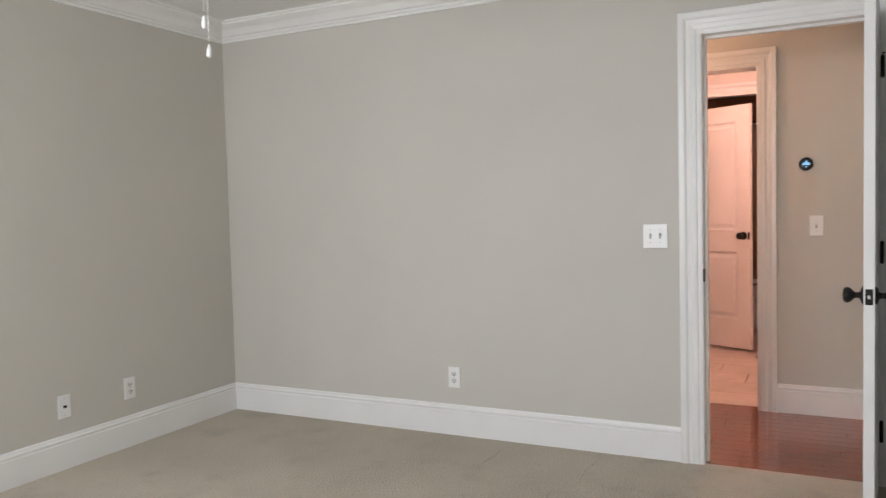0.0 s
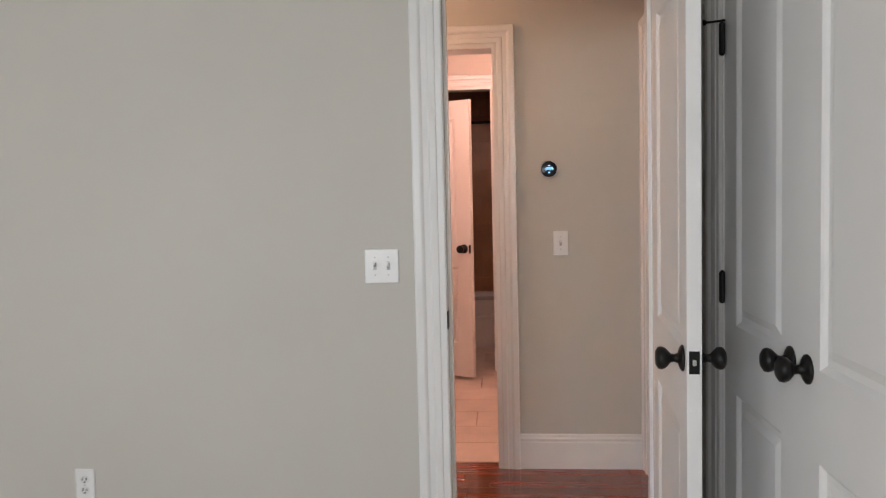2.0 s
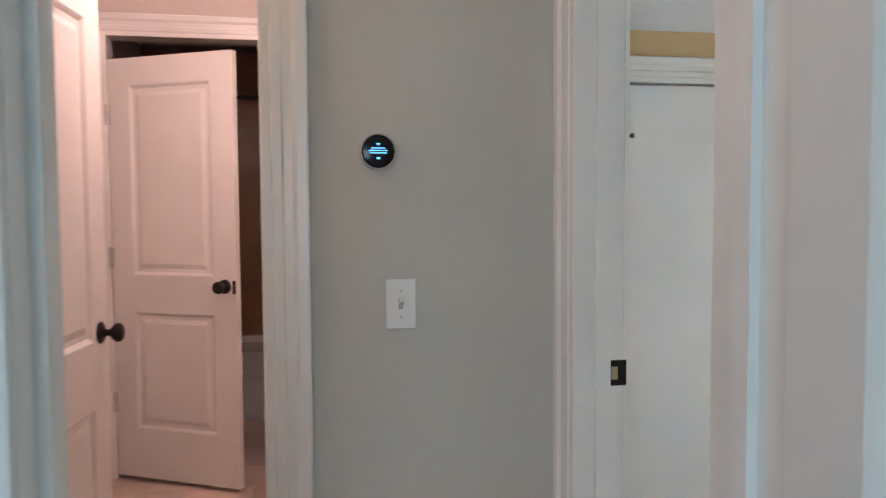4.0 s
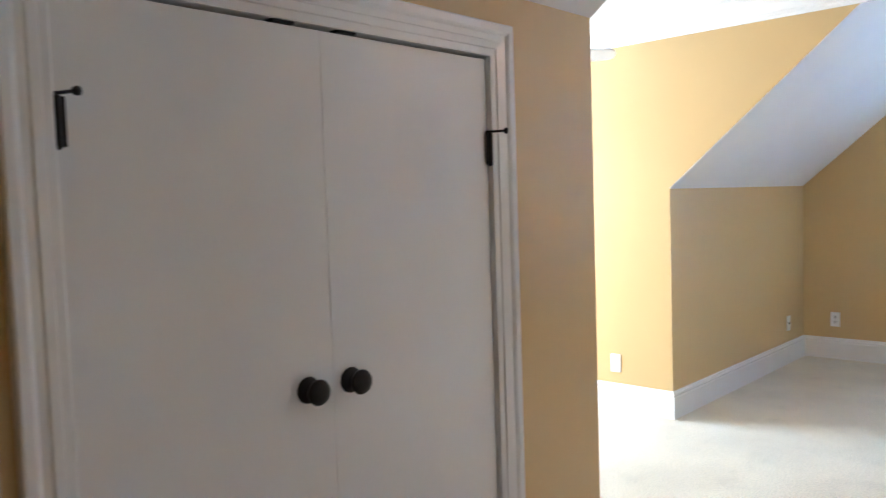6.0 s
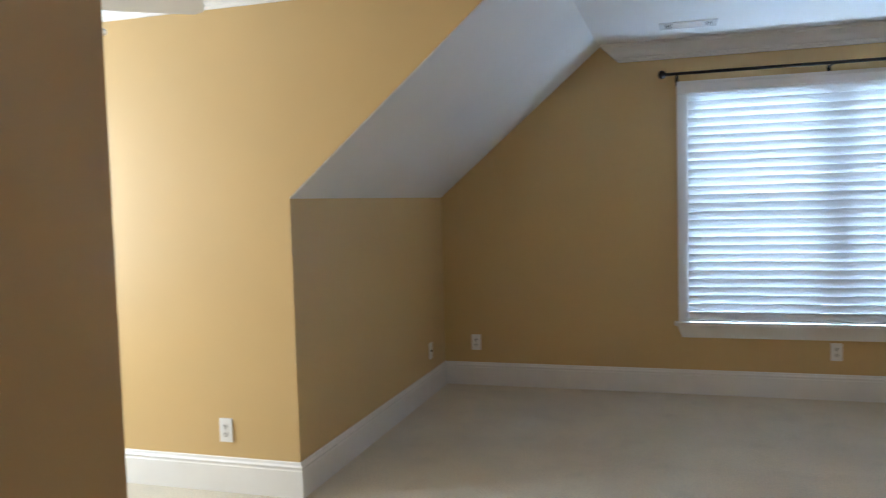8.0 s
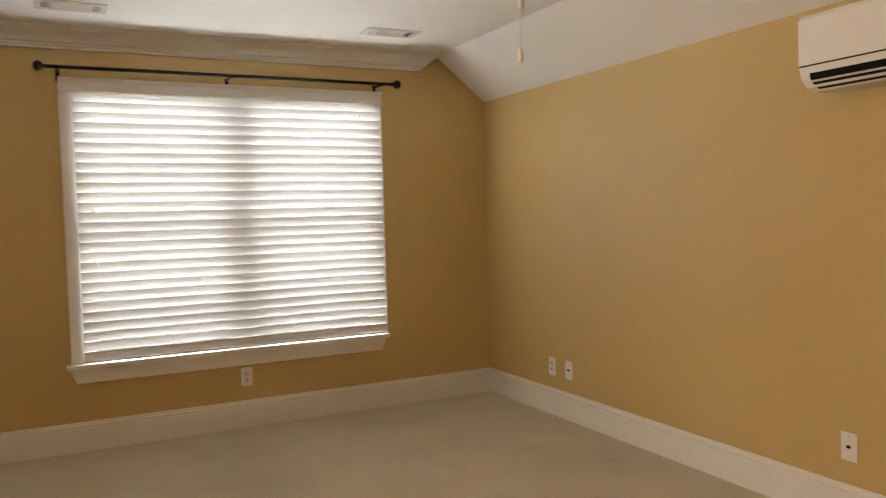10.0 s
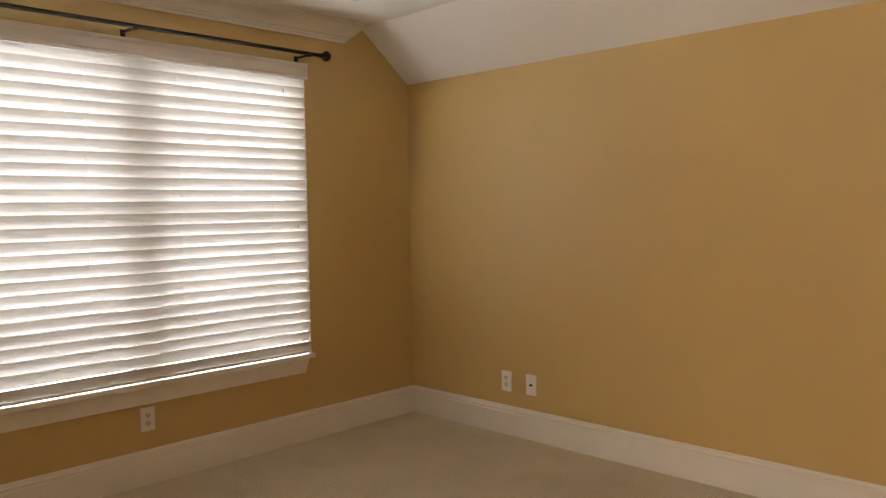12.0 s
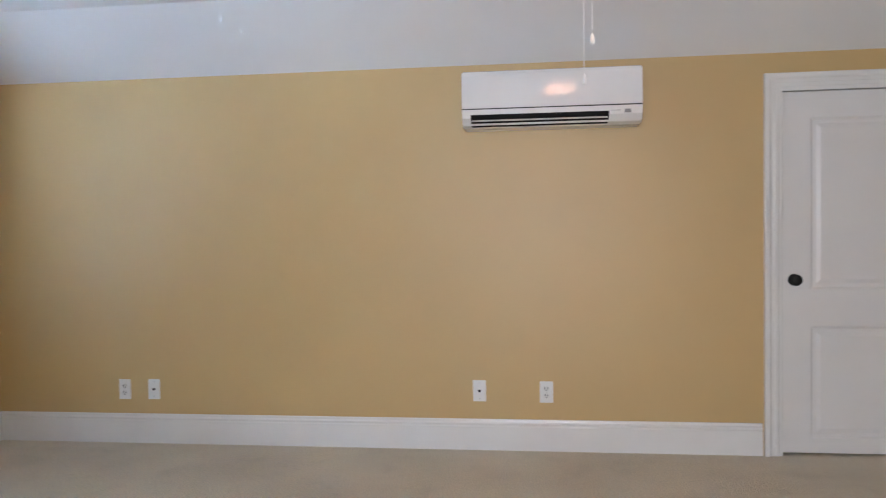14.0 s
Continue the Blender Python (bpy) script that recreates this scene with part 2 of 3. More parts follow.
structure("floor_gold_room", boxes((1.43, 8.12, -1.8, 2.85, -0.12, 0.0), (3.51, 5.77, 2.85, 5.42, -0.12, 0.0)), CARPET_GOLD, "cream cut-pile carpet of the empty gold bedroom", "floor")
hall_floor = structure("floor_hall", boxes((-1.32, 1.43, 0.012, 1.187, -0.12, -0.012)), GROUT, "glossy reddish cherry floorboards of the small hall", "floor")
bath_floor = structure("floor_bath", boxes((-0.8, 1.4, 1.187, 5.2, -0.12, -0.010)), GROUT, "warm beige floor tiles laid in a running bond", "floor")

# ---- walls ----
H = 2.6
structure("wall_grey_north", boxes((-2.5, 0.49, 0, 0.13, 0, H), (1.21, 1.36, 0, 0.13, 0, H), (0.49, 1.21, 0, 0.13, 2.03, H)), GREY, "plain warm grey painted wall with a doorway to the hall", "wall")
structure("wall_grey_west", boxes((-2.5, -2.37, -5.13, -4.2, 0, H), (-2.5, -2.37, -2.6, 0, 0, H), (-2.5, -2.37, -4.2, -2.6, 0, 0.75), (-2.5, -2.37, -4.2, -2.6, 2.15, H)), GREY, "plain warm grey painted wall with two outlets", "wall")
structure("wall_grey_east", boxes((1.36, 1.48, -5.13, -1.41, 0, H), (1.36, 1.48, -0.20, 0.13, 0, H), (1.36, 1.48, -1.41, -0.20, 2.03, H)), GREY, "warm grey painted wall with a double closet door", "wall")
structure("wall_grey_closet", boxes((2.0, 2.1, -1.6, 0, 0, H), (1.48, 2.0, -1.6, -1.5, 0, H), (1.48, 2.0, -0.12, 0.0, 0, H)), GREY, "plain wall inside the closet", "wall")
structure("wall_grey_south", boxes((-2.37, -1.75, -5.13, -5.0, 0, H), (0.15, 1.36, -5.13, -5.0, 0, H), (-1.75, 0.15, -5.13, -5.0, 0, 0.75), (-1.75, 0.15, -5.13, -5.0, 2.15, H)), GREY, "warm grey painted wall with a window", "wall")
structure("wall_hall_north", boxes((-1.32, 0.03, 1.107, 1.23, 0, H), (0.665, 1.36, 1.107, 1.23, 0, H), (0.03, 0.665, 1.107, 1.23, 2.03, H)), GREY, "grey painted hall wall beside the bathroom doorway", "wall")
structure("wall_hall_west", boxes((-1.32, -1.2, 0.13, 1.107, 0, H)), GREY, "plain grey painted end wall of the hall", "wall")
structure("wall_hall_east", boxes((1.36, 1.425, 0.13, 0.225, 0, H), (1.36, 1.425, 1.02, 1.23, 0, H), (1.36, 1.425, 0.225, 1.02, 2.03, H)), GREY, "grey painted hall wall with a doorway to the gold room", "wall")
structure("wall_gold_west", boxes((1.425, 1.47, 0.13, 0.225, 0, H), (1.425, 1.47, 1.02, 2.12, 0, H), (1.425, 1.47, 0.225, 1.02, 2.03, H)), GOLD, "gold painted wall with the entry doorway", "wall")
structure("wall_gold_closet", boxes((1.47, 1.883, 2.0, 2.12, 0, H), (3.095, 3.63, 2.0, 2.12, 0, H), (1.883, 3.095, 2.0, 2.12, 1.775, H)), GOLD, "gold painted wall with a low double closet door", "wall")
structure("wall_gold_closet_back", boxes((1.47, 3.51, 2.7, 2.8, 0, H)), GOLD, "plain back wall inside the closet", "wall")
structure("wall_wing_west", boxes((3.51, 3.63, 2.12, 5.42, 0, H)), GOLD, "plain gold painted wall of the side wing", "wall")
structure("wall_wing_east", prism([(5.3, 0), (2.735, 0), (2.735, 1.397), (1.565, 2.393), (1.565, H), (5.3, H)], "x", 5.65, 5.77), GOLD, "gold painted wall cut off by the sloping ceiling", "wall")
structure("wall_wing_north", boxes((3.63, 4.22, 5.3, 5.42, 0, H), (5.52, 5.77, 5.3, 5.42, 0, H), (4.22, 5.52, 5.3, 5.42, 0, 0.7), (4.22, 5.52, 5.3, 5.42, 2.1, H)), GOLD, "gold painted wall with a window", "wall")
structure("wall_gold_knee", boxes((5.77, 7.97, 2.735, 2.85, 0, 1.5)), GOLD, "low gold painted knee wall under the sloping ceiling", "wall")
WY0, WY1, WZ0, WZ1 = -0.848, 0.985, 0.50, 2.03
structure("wall_gold_east", boxes((7.97, 8.12, -1.8, WY0, 0, H), (7.97, 8.12, WY1, 2.85, 0, H), (7.97, 8.12, WY0, WY1, 0, WZ0), (7.97, 8.12, WY0, WY1, WZ1, H)), GOLD, "gold painted gable wall with one wide window", "wall")
structure("wall_gold_south", boxes((2.12, 2.735, -1.8, -1.68, 0, H), (3.572, 7.97, -1.8, -1.68, 0, H), (2.735, 3.572, -1.8, -1.68, 1.90, H), (2.6, 3.7, -2.3, -2.2, 0, H), (2.6, 2.7, -2.2, -1.8, 0, H), (3.6, 3.7, -2.2, -1.8, 0, H)), GOLD, "gold painted wall with an air conditioner and a closed door", "wall")
structure("wall_entry_south", boxes((1.47, 2.22, 0.01, 0.13, 0, H)), GOLD, "plain gold painted wall of the entry", "wall")
structure("wall_entry_return", boxes((2.12, 2.22, -1.68, 0.01, 0, H)), GOLD, "plain gold painted return wall", "wall")

# ---- ceilings ----
C1, C2 = 2.42, 2.386
structure("ceiling_grey_room", boxes((-2.37, 1.36, -5.0, 0, C1, C1 + 0.1)), CEIL, "flat white painted ceiling of the grey bedroom", "ceiling")
structure("ceiling_hall", boxes((-1.2, 1.36, 0.13, 1.107, C1, C1 + 0.1)), CEIL, "flat white painted ceiling of the hall", "ceiling")
structure("ceiling_gold_room", boxes((1.47, 7.97, -1.68, 2.0, C2, C2 + 0.1), (3.63, 5.65, 2.0, 5.3, C2, C2 + 0.1)), CEIL, "flat white painted ceiling of the gold bedroom", "ceiling")
structure("ceiling_slope_alcove", prism([(2.735, 1.390), (1.559, 2.391), (2.3, 2.391), (2.735, 1.9)], "x", 5.653, 7.97), CEIL, "white sloping ceiling above the knee wall", "ceiling")
structure("ceiling_slope_south", prism([(-1.68, 2.083), (-1.295, 2.391), (-1.68, 2.391)], "x", 2.22, 7.97), CEIL, "white sloping ceiling above the long gold wall", "ceiling")
structure("ceiling_slope_entry", prism([(2.0, 1.953), (1.42, 2.391), (2.0, 2.391)], "x", 1.47, 3.634), CEIL, "white sloping ceiling above the closet doors", "ceiling")

# ---- bathroom shell ----
BY = 3.27
structure("wall_bath_west", boxes((-0.42, -0.3, 1.23, 5.2, 0, H)), BATH, "plain painted bathroom wall", "wall")
structure("wall_bath_east", boxes((1.25, 1.35, 1.23, 5.2, 0, H)), BATH, "plain painted bathroom wall", "wall")
structure("wall_bath_middle", boxes((-0.3, -0.165, BY, BY + 0.12, 0, H), (0.615, 1.25, BY, BY + 0.12, 0, H), (-0.165, 0.615, BY, BY + 0.12, 2.15, H)), BATH, "painted wall with the doorway to the tub", "wall")
tub_wall = structure("wall_bath_north", boxes((-0.3, 1.25, 4.9, 5.02, 0, H)), GROUT, "brown tiled wall behind the bathtub", "wall")
structure("ceiling_bath", boxes((-0.3, 1.25, 1.23, 4.9, C1, C1 + 0.1)), CEIL, "flat white painted bathroom ceiling", "ceiling")

# ---- baseboards and crown mouldings ----
baseboard([(0.398, 0), (-2.37, 0), (-2.37, -5.0), (1.36, -5.0), (1.36, -1.52)], "tall white painted baseboard with a moulded cap round the grey room")
baseboard([(1.36, -0.09), (1.36, 0), (1.302, 0)], "short white painted baseboard beside the closet door")
baseboard([(1.36, 1.107), (0.757, 1.107)], "tall white painted baseboard in the hall")
baseboard([(-0.063, 1.107), (-1.2, 1.107), (-1.2, 0.13), (0.39, 0.13)], "tall white painted baseboard in the hall end")
baseboard([(1.797, 2.0), (1.47, 2.0), (1.47, 1.125)], "white painted baseboard in the entry corner")
baseboard([(1.47, 0.13), (2.22, 0.13), (2.22, -1.68), (2.65, -1.68)], "white painted baseboard along the entry")
baseboard([(3.657, -1.68), (7.97, -1.68), (7.97, 2.735), (5.65, 2.735), (5.65, 5.3), (3.63, 5.3), (3.63, 2.0), (3.178, 2.0)], "tall white painted baseboard with a moulded cap round the gold room")
crown([(1.36, 0), (-2.37, 0), (-2.37, -5.0), (1.36, -5.0), (1.36, 0)], C1, "white stepped crown moulding round the grey room")
wc = crown([(7.97, -1.30), (7.97, 1.56)], C2, "white stepped crown moulding with mitred ends above the window wall")
for v in wc.data.vertices:
    cut = 1.1 * (C2 - v.co.z)
    v.co.y += cut if v.co.y < 0 else -cut
crown([(5.65, 1.60), (5.65, 5.3), (3.63, 5.3), (3.63, 2.0)], C2, "white stepped crown moulding in the side wing")

# ---- doors ----


def leaf_mesh(w, h, t, panels):
    """A door leaf from the hinge (x 0) to the latch (x w), its thickness to -y, with moulded sunk panels on both faces."""
    bm = bmesh.new()
    xs = sorted({0, w} | {c for p in panels for c in p[:2]})
    zs = sorted({0, h} | {c for p in panels for c in p[2:]})
    for side in (0, 1):
        y, s = (0.0, -1) if side == 0 else (-t, 1)
        for x0, x1 in zip(xs, xs[1:]):
            for z0, z1 in zip(zs, zs[1:]):
                ring = [(x0, z0), (x1, z0), (x1, z1), (x0, z1)]
                last = [bm.verts.new((a, y, b)) for a, b in ring]
                if any(p[0] <= x0 and x1 <= p[1] and p[2] <= z0 and z1 <= p[3] for p in panels):
                    for inset, deep in ((0.006, 0.004), (0.014, 0.011), (0.030, 0.011), (0.052, 0.004)):
                        now = [bm.verts.new((a, y + s * deep, b)) for a, b in ((x0 + inset, z0 + inset), (x1 - inset, z0 + inset), (x1 - inset, z1 - inset), (x0 + inset, z1 - inset))]
                        for i in range(4):
                            bm.faces.new((last[i], last[(i + 1) % 4], now[(i + 1) % 4], now[i]))
                        last = now
                bm.faces.new(last)
    box_sides = ((0, 0), (w, 0), (w, h), (0, h))
    for i in range(4):
        (a, b), (c, d) = box_sides[i], box_sides[(i + 1) % 4]
        bm.faces.new([bm.verts.new(p) for p in ((a, 0, b), (c, 0, d), (c, -t, d), (a, -t, b))])
    bmesh.ops.remove_doubles(bm, verts=bm.verts[:], dist=1e-5)
    return bm


KNOB = [(0, 0), (.033, 0), (.033, .004), (.026, .009), (.013, .013), (.010, .022), (.011, .030), (.018, .036), (.026, .044), (.029, .053), (.027, .061), (.018, .067), (0, .069)]
PULL = [(0, 0), (.031, 0), (.031, .003), (.025, .008), (.012, .012), (.011, .026), (.018, .031), (.028, .035), (.030, .041), (.027, .047), (.014, .051), (0, .052)]
knob_mesh = mesh_of("knob", lathe(KNOB, 24), BRONZE, True)
pull_mesh = mesh_of("knob", lathe(PULL, 24), BRONZE, True)


def hinge_mesh(mat):
    bm = lathe([(0, -.049), (.005, -.049), (.0088, -.044), (.0088, .044), (.005, .049), (0, .053)], 12)
    box(bm, -.016, .016, -.002, .001, -.044, .044)
    return mesh_of("hinge", bm, mat)


dark_hinge, steel_hinge = hinge_mesh(BRONZE), hinge_mesh(STEEL)


def stop_mesh():
    """A hinge-pin door stop: two short arms with padded tips."""
    bm = lathe([(0, 0), (.008, 0), (.008, .006), (0, .006)], 10)
    for ang, ln in ((200, .050), (-20, .034)):
        arm = lathe([(0, 0), (.0035, 0), (.0035, ln), (.008, ln), (.009, ln + .008), (0, ln + .009)], 8)
        arm.transform(pose(0, 0, .003) @ pose(0, 0, 0, 0, 0, ang) @ pose(0, 0, 0, 90))
        tmp = bpy.data.meshes.new("tmp")
        arm.to_mesh(tmp)
        arm.free()
        bm.from_mesh(tmp)
        bpy.data.meshes.remove(tmp)
    return mesh_of("door_stop", bm, BRONZE, True)


stop_data = stop_mesh()


def two_panels(w, h):
    s = 0.115 if w > 0.58 else 0.10
    return [(s, w - s, 0.20, h * 0.355), (s, w - s, h * 0.455, h - 0.145)]


def add_leaf(door, m, w, h, panels, hinges, hinge_x=0.0, hinge_data=None, t=0.035, label="", proud=0.009):
    leaf = part("leaf", leaf_mesh(w, h, t, panels), DOOR, door, label, m)
    for z in hinges:
        part("hinge", hinge_data or dark_hinge, None, leaf, "", pose(hinge_x, proud, z))
    return leaf


def casing(door, pts, n, width=1.0):
    return part("casing", sweep([(u * width, v) for u, v in CASING], pts, n), TRIM, door)


# grey room to hall: leaf swung into the grey room
d1 = thing("door_1", pose(0, 0, 0), "white two-panel door standing wide open with dark bronze knobs", "door", kind="structure")
casing(d1, [(0.503, 0, 0), (0.503, 0, 2.012), (1.197, 0, 2.012), (1.197, 0, 0)], (0, -1, 0))
casing(d1, [(1.197, .13, 0), (1.197, .13, 2.012), (0.503, .13, 2.012), (0.503, .13, 0)], (0, 1, 0))
part("jamb", boxes((0.490, 0.505, -.001, .131, 0, 2.03), (1.195, 1.21, -.001, .131, 0, 2.03), (0.505, 1.195, -.001, .131, 2.012, 2.03), (0.505, 0.517, .045, .08, 0, 2.0), (1.183, 1.195, .045, .08, 0, 2.0), (0.505, 1.195, .045, .08, 2.0, 2.012)), TRIM, d1)
part("strike_plate", soft_box(.5035, .5075, -0.014, 0.036, 0.868, 0.928, .001), BRONZE, d1)
leaf1 = add_leaf(d1, pose(1.222, -0.014, 0.010, 0, 0, -94.0), 0.69, 2.0, two_panels(0.69, 2.0), (0.23, 1.0, 1.78))
part("knob", knob_mesh, None, leaf1, "", pose(0.632, 0.0, 0.885, -90))
part("knob", knob_mesh, None, leaf1, "", pose(0.632, -0.035, 0.885, 90))
part("latch_plate", soft_box(0.689, 0.692, -0.030, -0.005, 0.857, 0.913, .001), BRONZE, leaf1)
part("door_stop", stop_data, None, leaf1, "", pose(0, 0.012, 1.832))
part("latch_bolt", soft_box(0.690, 0.698, -0.022, -0.013, 0.878, 0.892, .002), STEEL, leaf1)

# double closet door of the grey room
d2 = thing("door_2", pose(0, 0, 0), "closed pair of white two-panel closet doors with bronze knobs", "closet door", kind="structure")
casing(d2, [(1.36, -0.203, 0), (1.36, -0.203, 2.017), (1.36, -1.407, 2.017), (1.36, -1.407, 0)], (-1, 0, 0))
part("jamb", boxes((1.358, 1.481, -0.207, -0.2, 0, 2.03), (1.358, 1.481, -1.41, -1.403, 0, 2.03), (1.358, 1.481, -1.403, -0.207, 2.018, 2.03), (1.42, 1.44, -1.403, -0.207, 1.99, 2.018)), TRIM, d2)
pl = two_panels(0.596, 2.0)
la = add_leaf(d2, pose(1.364, -0.209, 0.012, 0, 0, -90) @ Matrix.Scale(-1, 4, (0, 1, 0)), 0.596, 2.0, pl, (0.27, 1.01, 1.75))
lb = add_leaf(d2, pose(1.364, -1.401, 0.012, 0, 0, 90), 0.596, 2.0, pl, (0.27, 1.01, 1.75), hinge_x=0.006, proud=0.017)
part("knob", knob_mesh, None, la, "", pose(0.545, 0, 0.90, -90))
part("knob", knob_mesh, None, lb, "", pose(0.545, 0, 0.90, -90))
part("door_stop", stop_data, None, la, "", pose(0, 0.004, 1.80))

# hall to gold room: the doorway alone shows
d3 = thing("door_3", pose(0, 0, 0), "white moulded doorway with a dark bronze strike plate", "doorway", kind="structure")
casing(d3, [(1.36, 1.003, 0), (1.36, 1.003, 2.012), (1.36, 0.242, 2.012), (1.36, 0.242, 0)], (-1, 0, 0))
casing(d3, [(1.47, 0.242, 0), (1.47, 0.242, 2.012), (1.47, 1.003, 2.012), (1.47, 1.003, 0)], (1, 0, 0))
part("jamb", boxes((1.359, 1.471, 1.005, 1.02, 0, 2.03), (1.359, 1.471, 0.225, 0.24, 0, 2.03), (1.359, 1.471, 0.24, 1.005, 2.014, 2.03), (1.40, 1.435, 0.993, 1.005, 0, 2.014), (1.40, 1.435, 0.24, 0.252, 0, 2.014)), TRIM, d3)
strike = part("strike_plate", soft_box(1.432, 1.478, 1.0025, 1.0052, 0.897, 0.957, .001), BRONZE, d3)
part("strike_hole", soft_box(1.441, 1.456, 1.0015, 1.0030, 0.912, 0.942, .0004), STEEL, strike)

# low double closet door of the gold room: flat slabs
d4 = thing("door_4", pose(0, 0, 0), "closed pair of flat white closet doors with bronze knobs", "closet door", kind="structure")
casing(d4, [(1.893, 2.0, 0), (1.893, 2.0, 1.763), (3.082, 2.0, 1.763), (3.082, 2.0, 0)], (0, -1, 0), 0.89)
part("jamb", boxes((1.883, 1.896, 1.999, 2.121, 0, 1.775), (3.080, 3.095, 1.999, 2.121, 0, 1.775), (1.896, 3.080, 1.999, 2.121, 1.764, 1.775), (1.896, 3.080, 2.05, 2.07, 1.735, 1.764)), TRIM, d4)
lc = add_leaf(d4, pose(1.897, 2.004, 0.012) @ Matrix.Scale(-1, 4, (0, 1, 0)), 0.590, 1.743, [], (0.25, 1.505))
ld = add_leaf(d4, pose(3.078, 2.004, 0.012, 0, 0, 180), 0.590, 1.743, [], (0.25, 1.49))
part("knob", pull_mesh, None, lc, "", pose(0.516, 0, 0.926, -90))
part("knob", pull_mesh, None, ld, "", pose(0.539, 0, 0.926, -90))
part("door_stop", stop_data, None, ld, "", pose(0, 0.004, 1.536))
part("door_stop", stop_data, None, lc, "", pose(0, 0.004, 1.551) @ Matrix.Scale(-1, 4, (1, 0, 0)))
for x in (2.385, 2.565):
    part("ball_catch", soft_box(x - .03, x + .03, 1.996, 2.03, 1.756, 1.766, .004), BRONZE, d4)

# closed door beside the air conditioner
d5 = thing("door_5", pose(0, 0, 0), "closed white two-panel door with a round dark knob", "door", kind="structure")
casing(d5, [(3.557, -1.68, 0), (3.557, -1.68, 1.886), (2.750, -1.68, 1.886), (2.750, -1.68, 0)], (0, 1, 0), 0.86)
part("jamb", boxes((3.558, 3.572, -1.801, -1.679, 0, 1.90), (2.735, 2.749, -1.801, -1.679, 0, 1.90), (2.749, 3.558, -1.801, -1.679, 1.887, 1.90), (2.749, 3.558, -1.76, -1.74, 1.86, 1.887)), TRIM, d5)
le = add_leaf(d5, pose(2.752, -1.690, 0.014), 0.803, 1.868, [(0.125, 0.662, 0.075, 0.66), (0.125, 0.662, 0.85, 1.735)], (0.25, 0.95, 1.65))
part("knob", pull_mesh, None, le, "", pose(0.743, 0, 0.902, -90))

# bathroom doorway with its leaf swung inwards
d6 = thing("door_6", pose(0, 0, 0), "white bathroom doorway with its door swung inwards", "door", kind="structure")
casing(d6, [(0.043, 1.107, 0), (0.043, 1.107, 2.015), (0.652, 1.107, 2.015), (0.652, 1.107, 0)], (0, -1, 0))
casing(d6, [(0.652, 1.23, 0), (0.652, 1.23, 2.015), (0.043, 1.23, 2.015), (0.043, 1.23, 0)], (0, 1, 0))
part("jamb", boxes((0.03, 0.045, 1.106, 1.231, 0, 2.03), (0.650, 0.665, 1.106, 1.231, 0, 2.03), (0.045, 0.650, 1.106, 1.231, 2.016, 2.03)), TRIM, d6)
lf = add_leaf(d6, pose(0.048, 1.262, 0.012, 0, 0, 84), 0.60, 2.0, two_panels(0.6, 2.0), (0.23, 1.0, 1.78), hinge_data=steel_hinge)
part("knob", knob_mesh, None, lf, "", pose(0.54, -0.035, 0.93, 90))

# doorway to the tub, its leaf half open
d7 = thing("door_7", pose(0, 0, 0), "white two-panel inner bathroom door standing half open", "door", kind="structure")
casing(d7, [(-0.152, BY, 0), (-0.152, BY, 2.135), (0.602, BY, 2.135), (0.602, BY, 0)], (0, -1, 0))
part("jamb", boxes((-0.165, -0.15, BY - .001, BY + .121, 0, 2.15), (0.600, 0.615, BY - .001, BY + .121, 0, 2.15), (-0.15, 0.60, BY - .001, BY + .121, 2.136, 2.15)), TRIM, d7)
lg = add_leaf(d7, pose(-0.148, BY - 0.006, 0.022, 0, 0, -29.0) @ Matrix.Scale(-1, 4, (0, 1, 0)), 0.685, 2.0, [(0.12, 0.565, 0.24, 0.80), (0.12, 0.565, 0.98, 1.87)], (0.36, 1.06, 1.74), hinge_data=steel_hinge)
part("knob", knob_mesh, None, lg, "", pose(0.625, 0, 0.935, -90))
part("latch_plate", soft_box(0.684, 0.687, 0.006, 0.029, 0.905, 0.965, .001), BRONZE, lg)

# ---- windows ----


def sash_window(name, m, w, h, units, label, sill=True):
    """Double-hung units side by side in an opening w by h; local x to the right seen from inside, y outwards."""
    win = thing(name, m, label, "window", kind="structure")
    part("window_frame", boxes((0, .02, .03, .14, 0, h), (w - .02, w, .03, .14, 0, h), (.02, w - .02, .03, .14, 0, .02), (.02, w - .02, .03, .14, h - .03, h)), TRIM, win)
    uw = (w - .04 - .09 * (units - 1)) / units
    for k in range(units):
        x0 = .02 + k * (uw + .09)
        if k:
            part("mullion", soft_box(x0 - .09, x0, .02, .14, .02, h - .03, .003), TRIM, win)
        for z0, z1, y in ((.02, h / 2 + .02, .06), (h / 2 - .02, h - .03, .095)):
            part("sash", boxes((x0, x0 + .045, y, y + .03, z0, z1), (x0 + uw - .045, x0 + uw, y, y + .03, z0, z1), (x0 + .045, x0 + uw - .045, y, y + .03, z0, z0 + .03), (x0 + .045, x0 + uw - .045, y, y + .03, z1 - .04, z1)), TRIM, win)
            pane = part("pane", boxes((x0 + .045, x0 + uw - .045, y + .013, y + .017, z0 + .03, z1 - .04)), GLASS, win)
            pane.visible_shadow = False
    return win


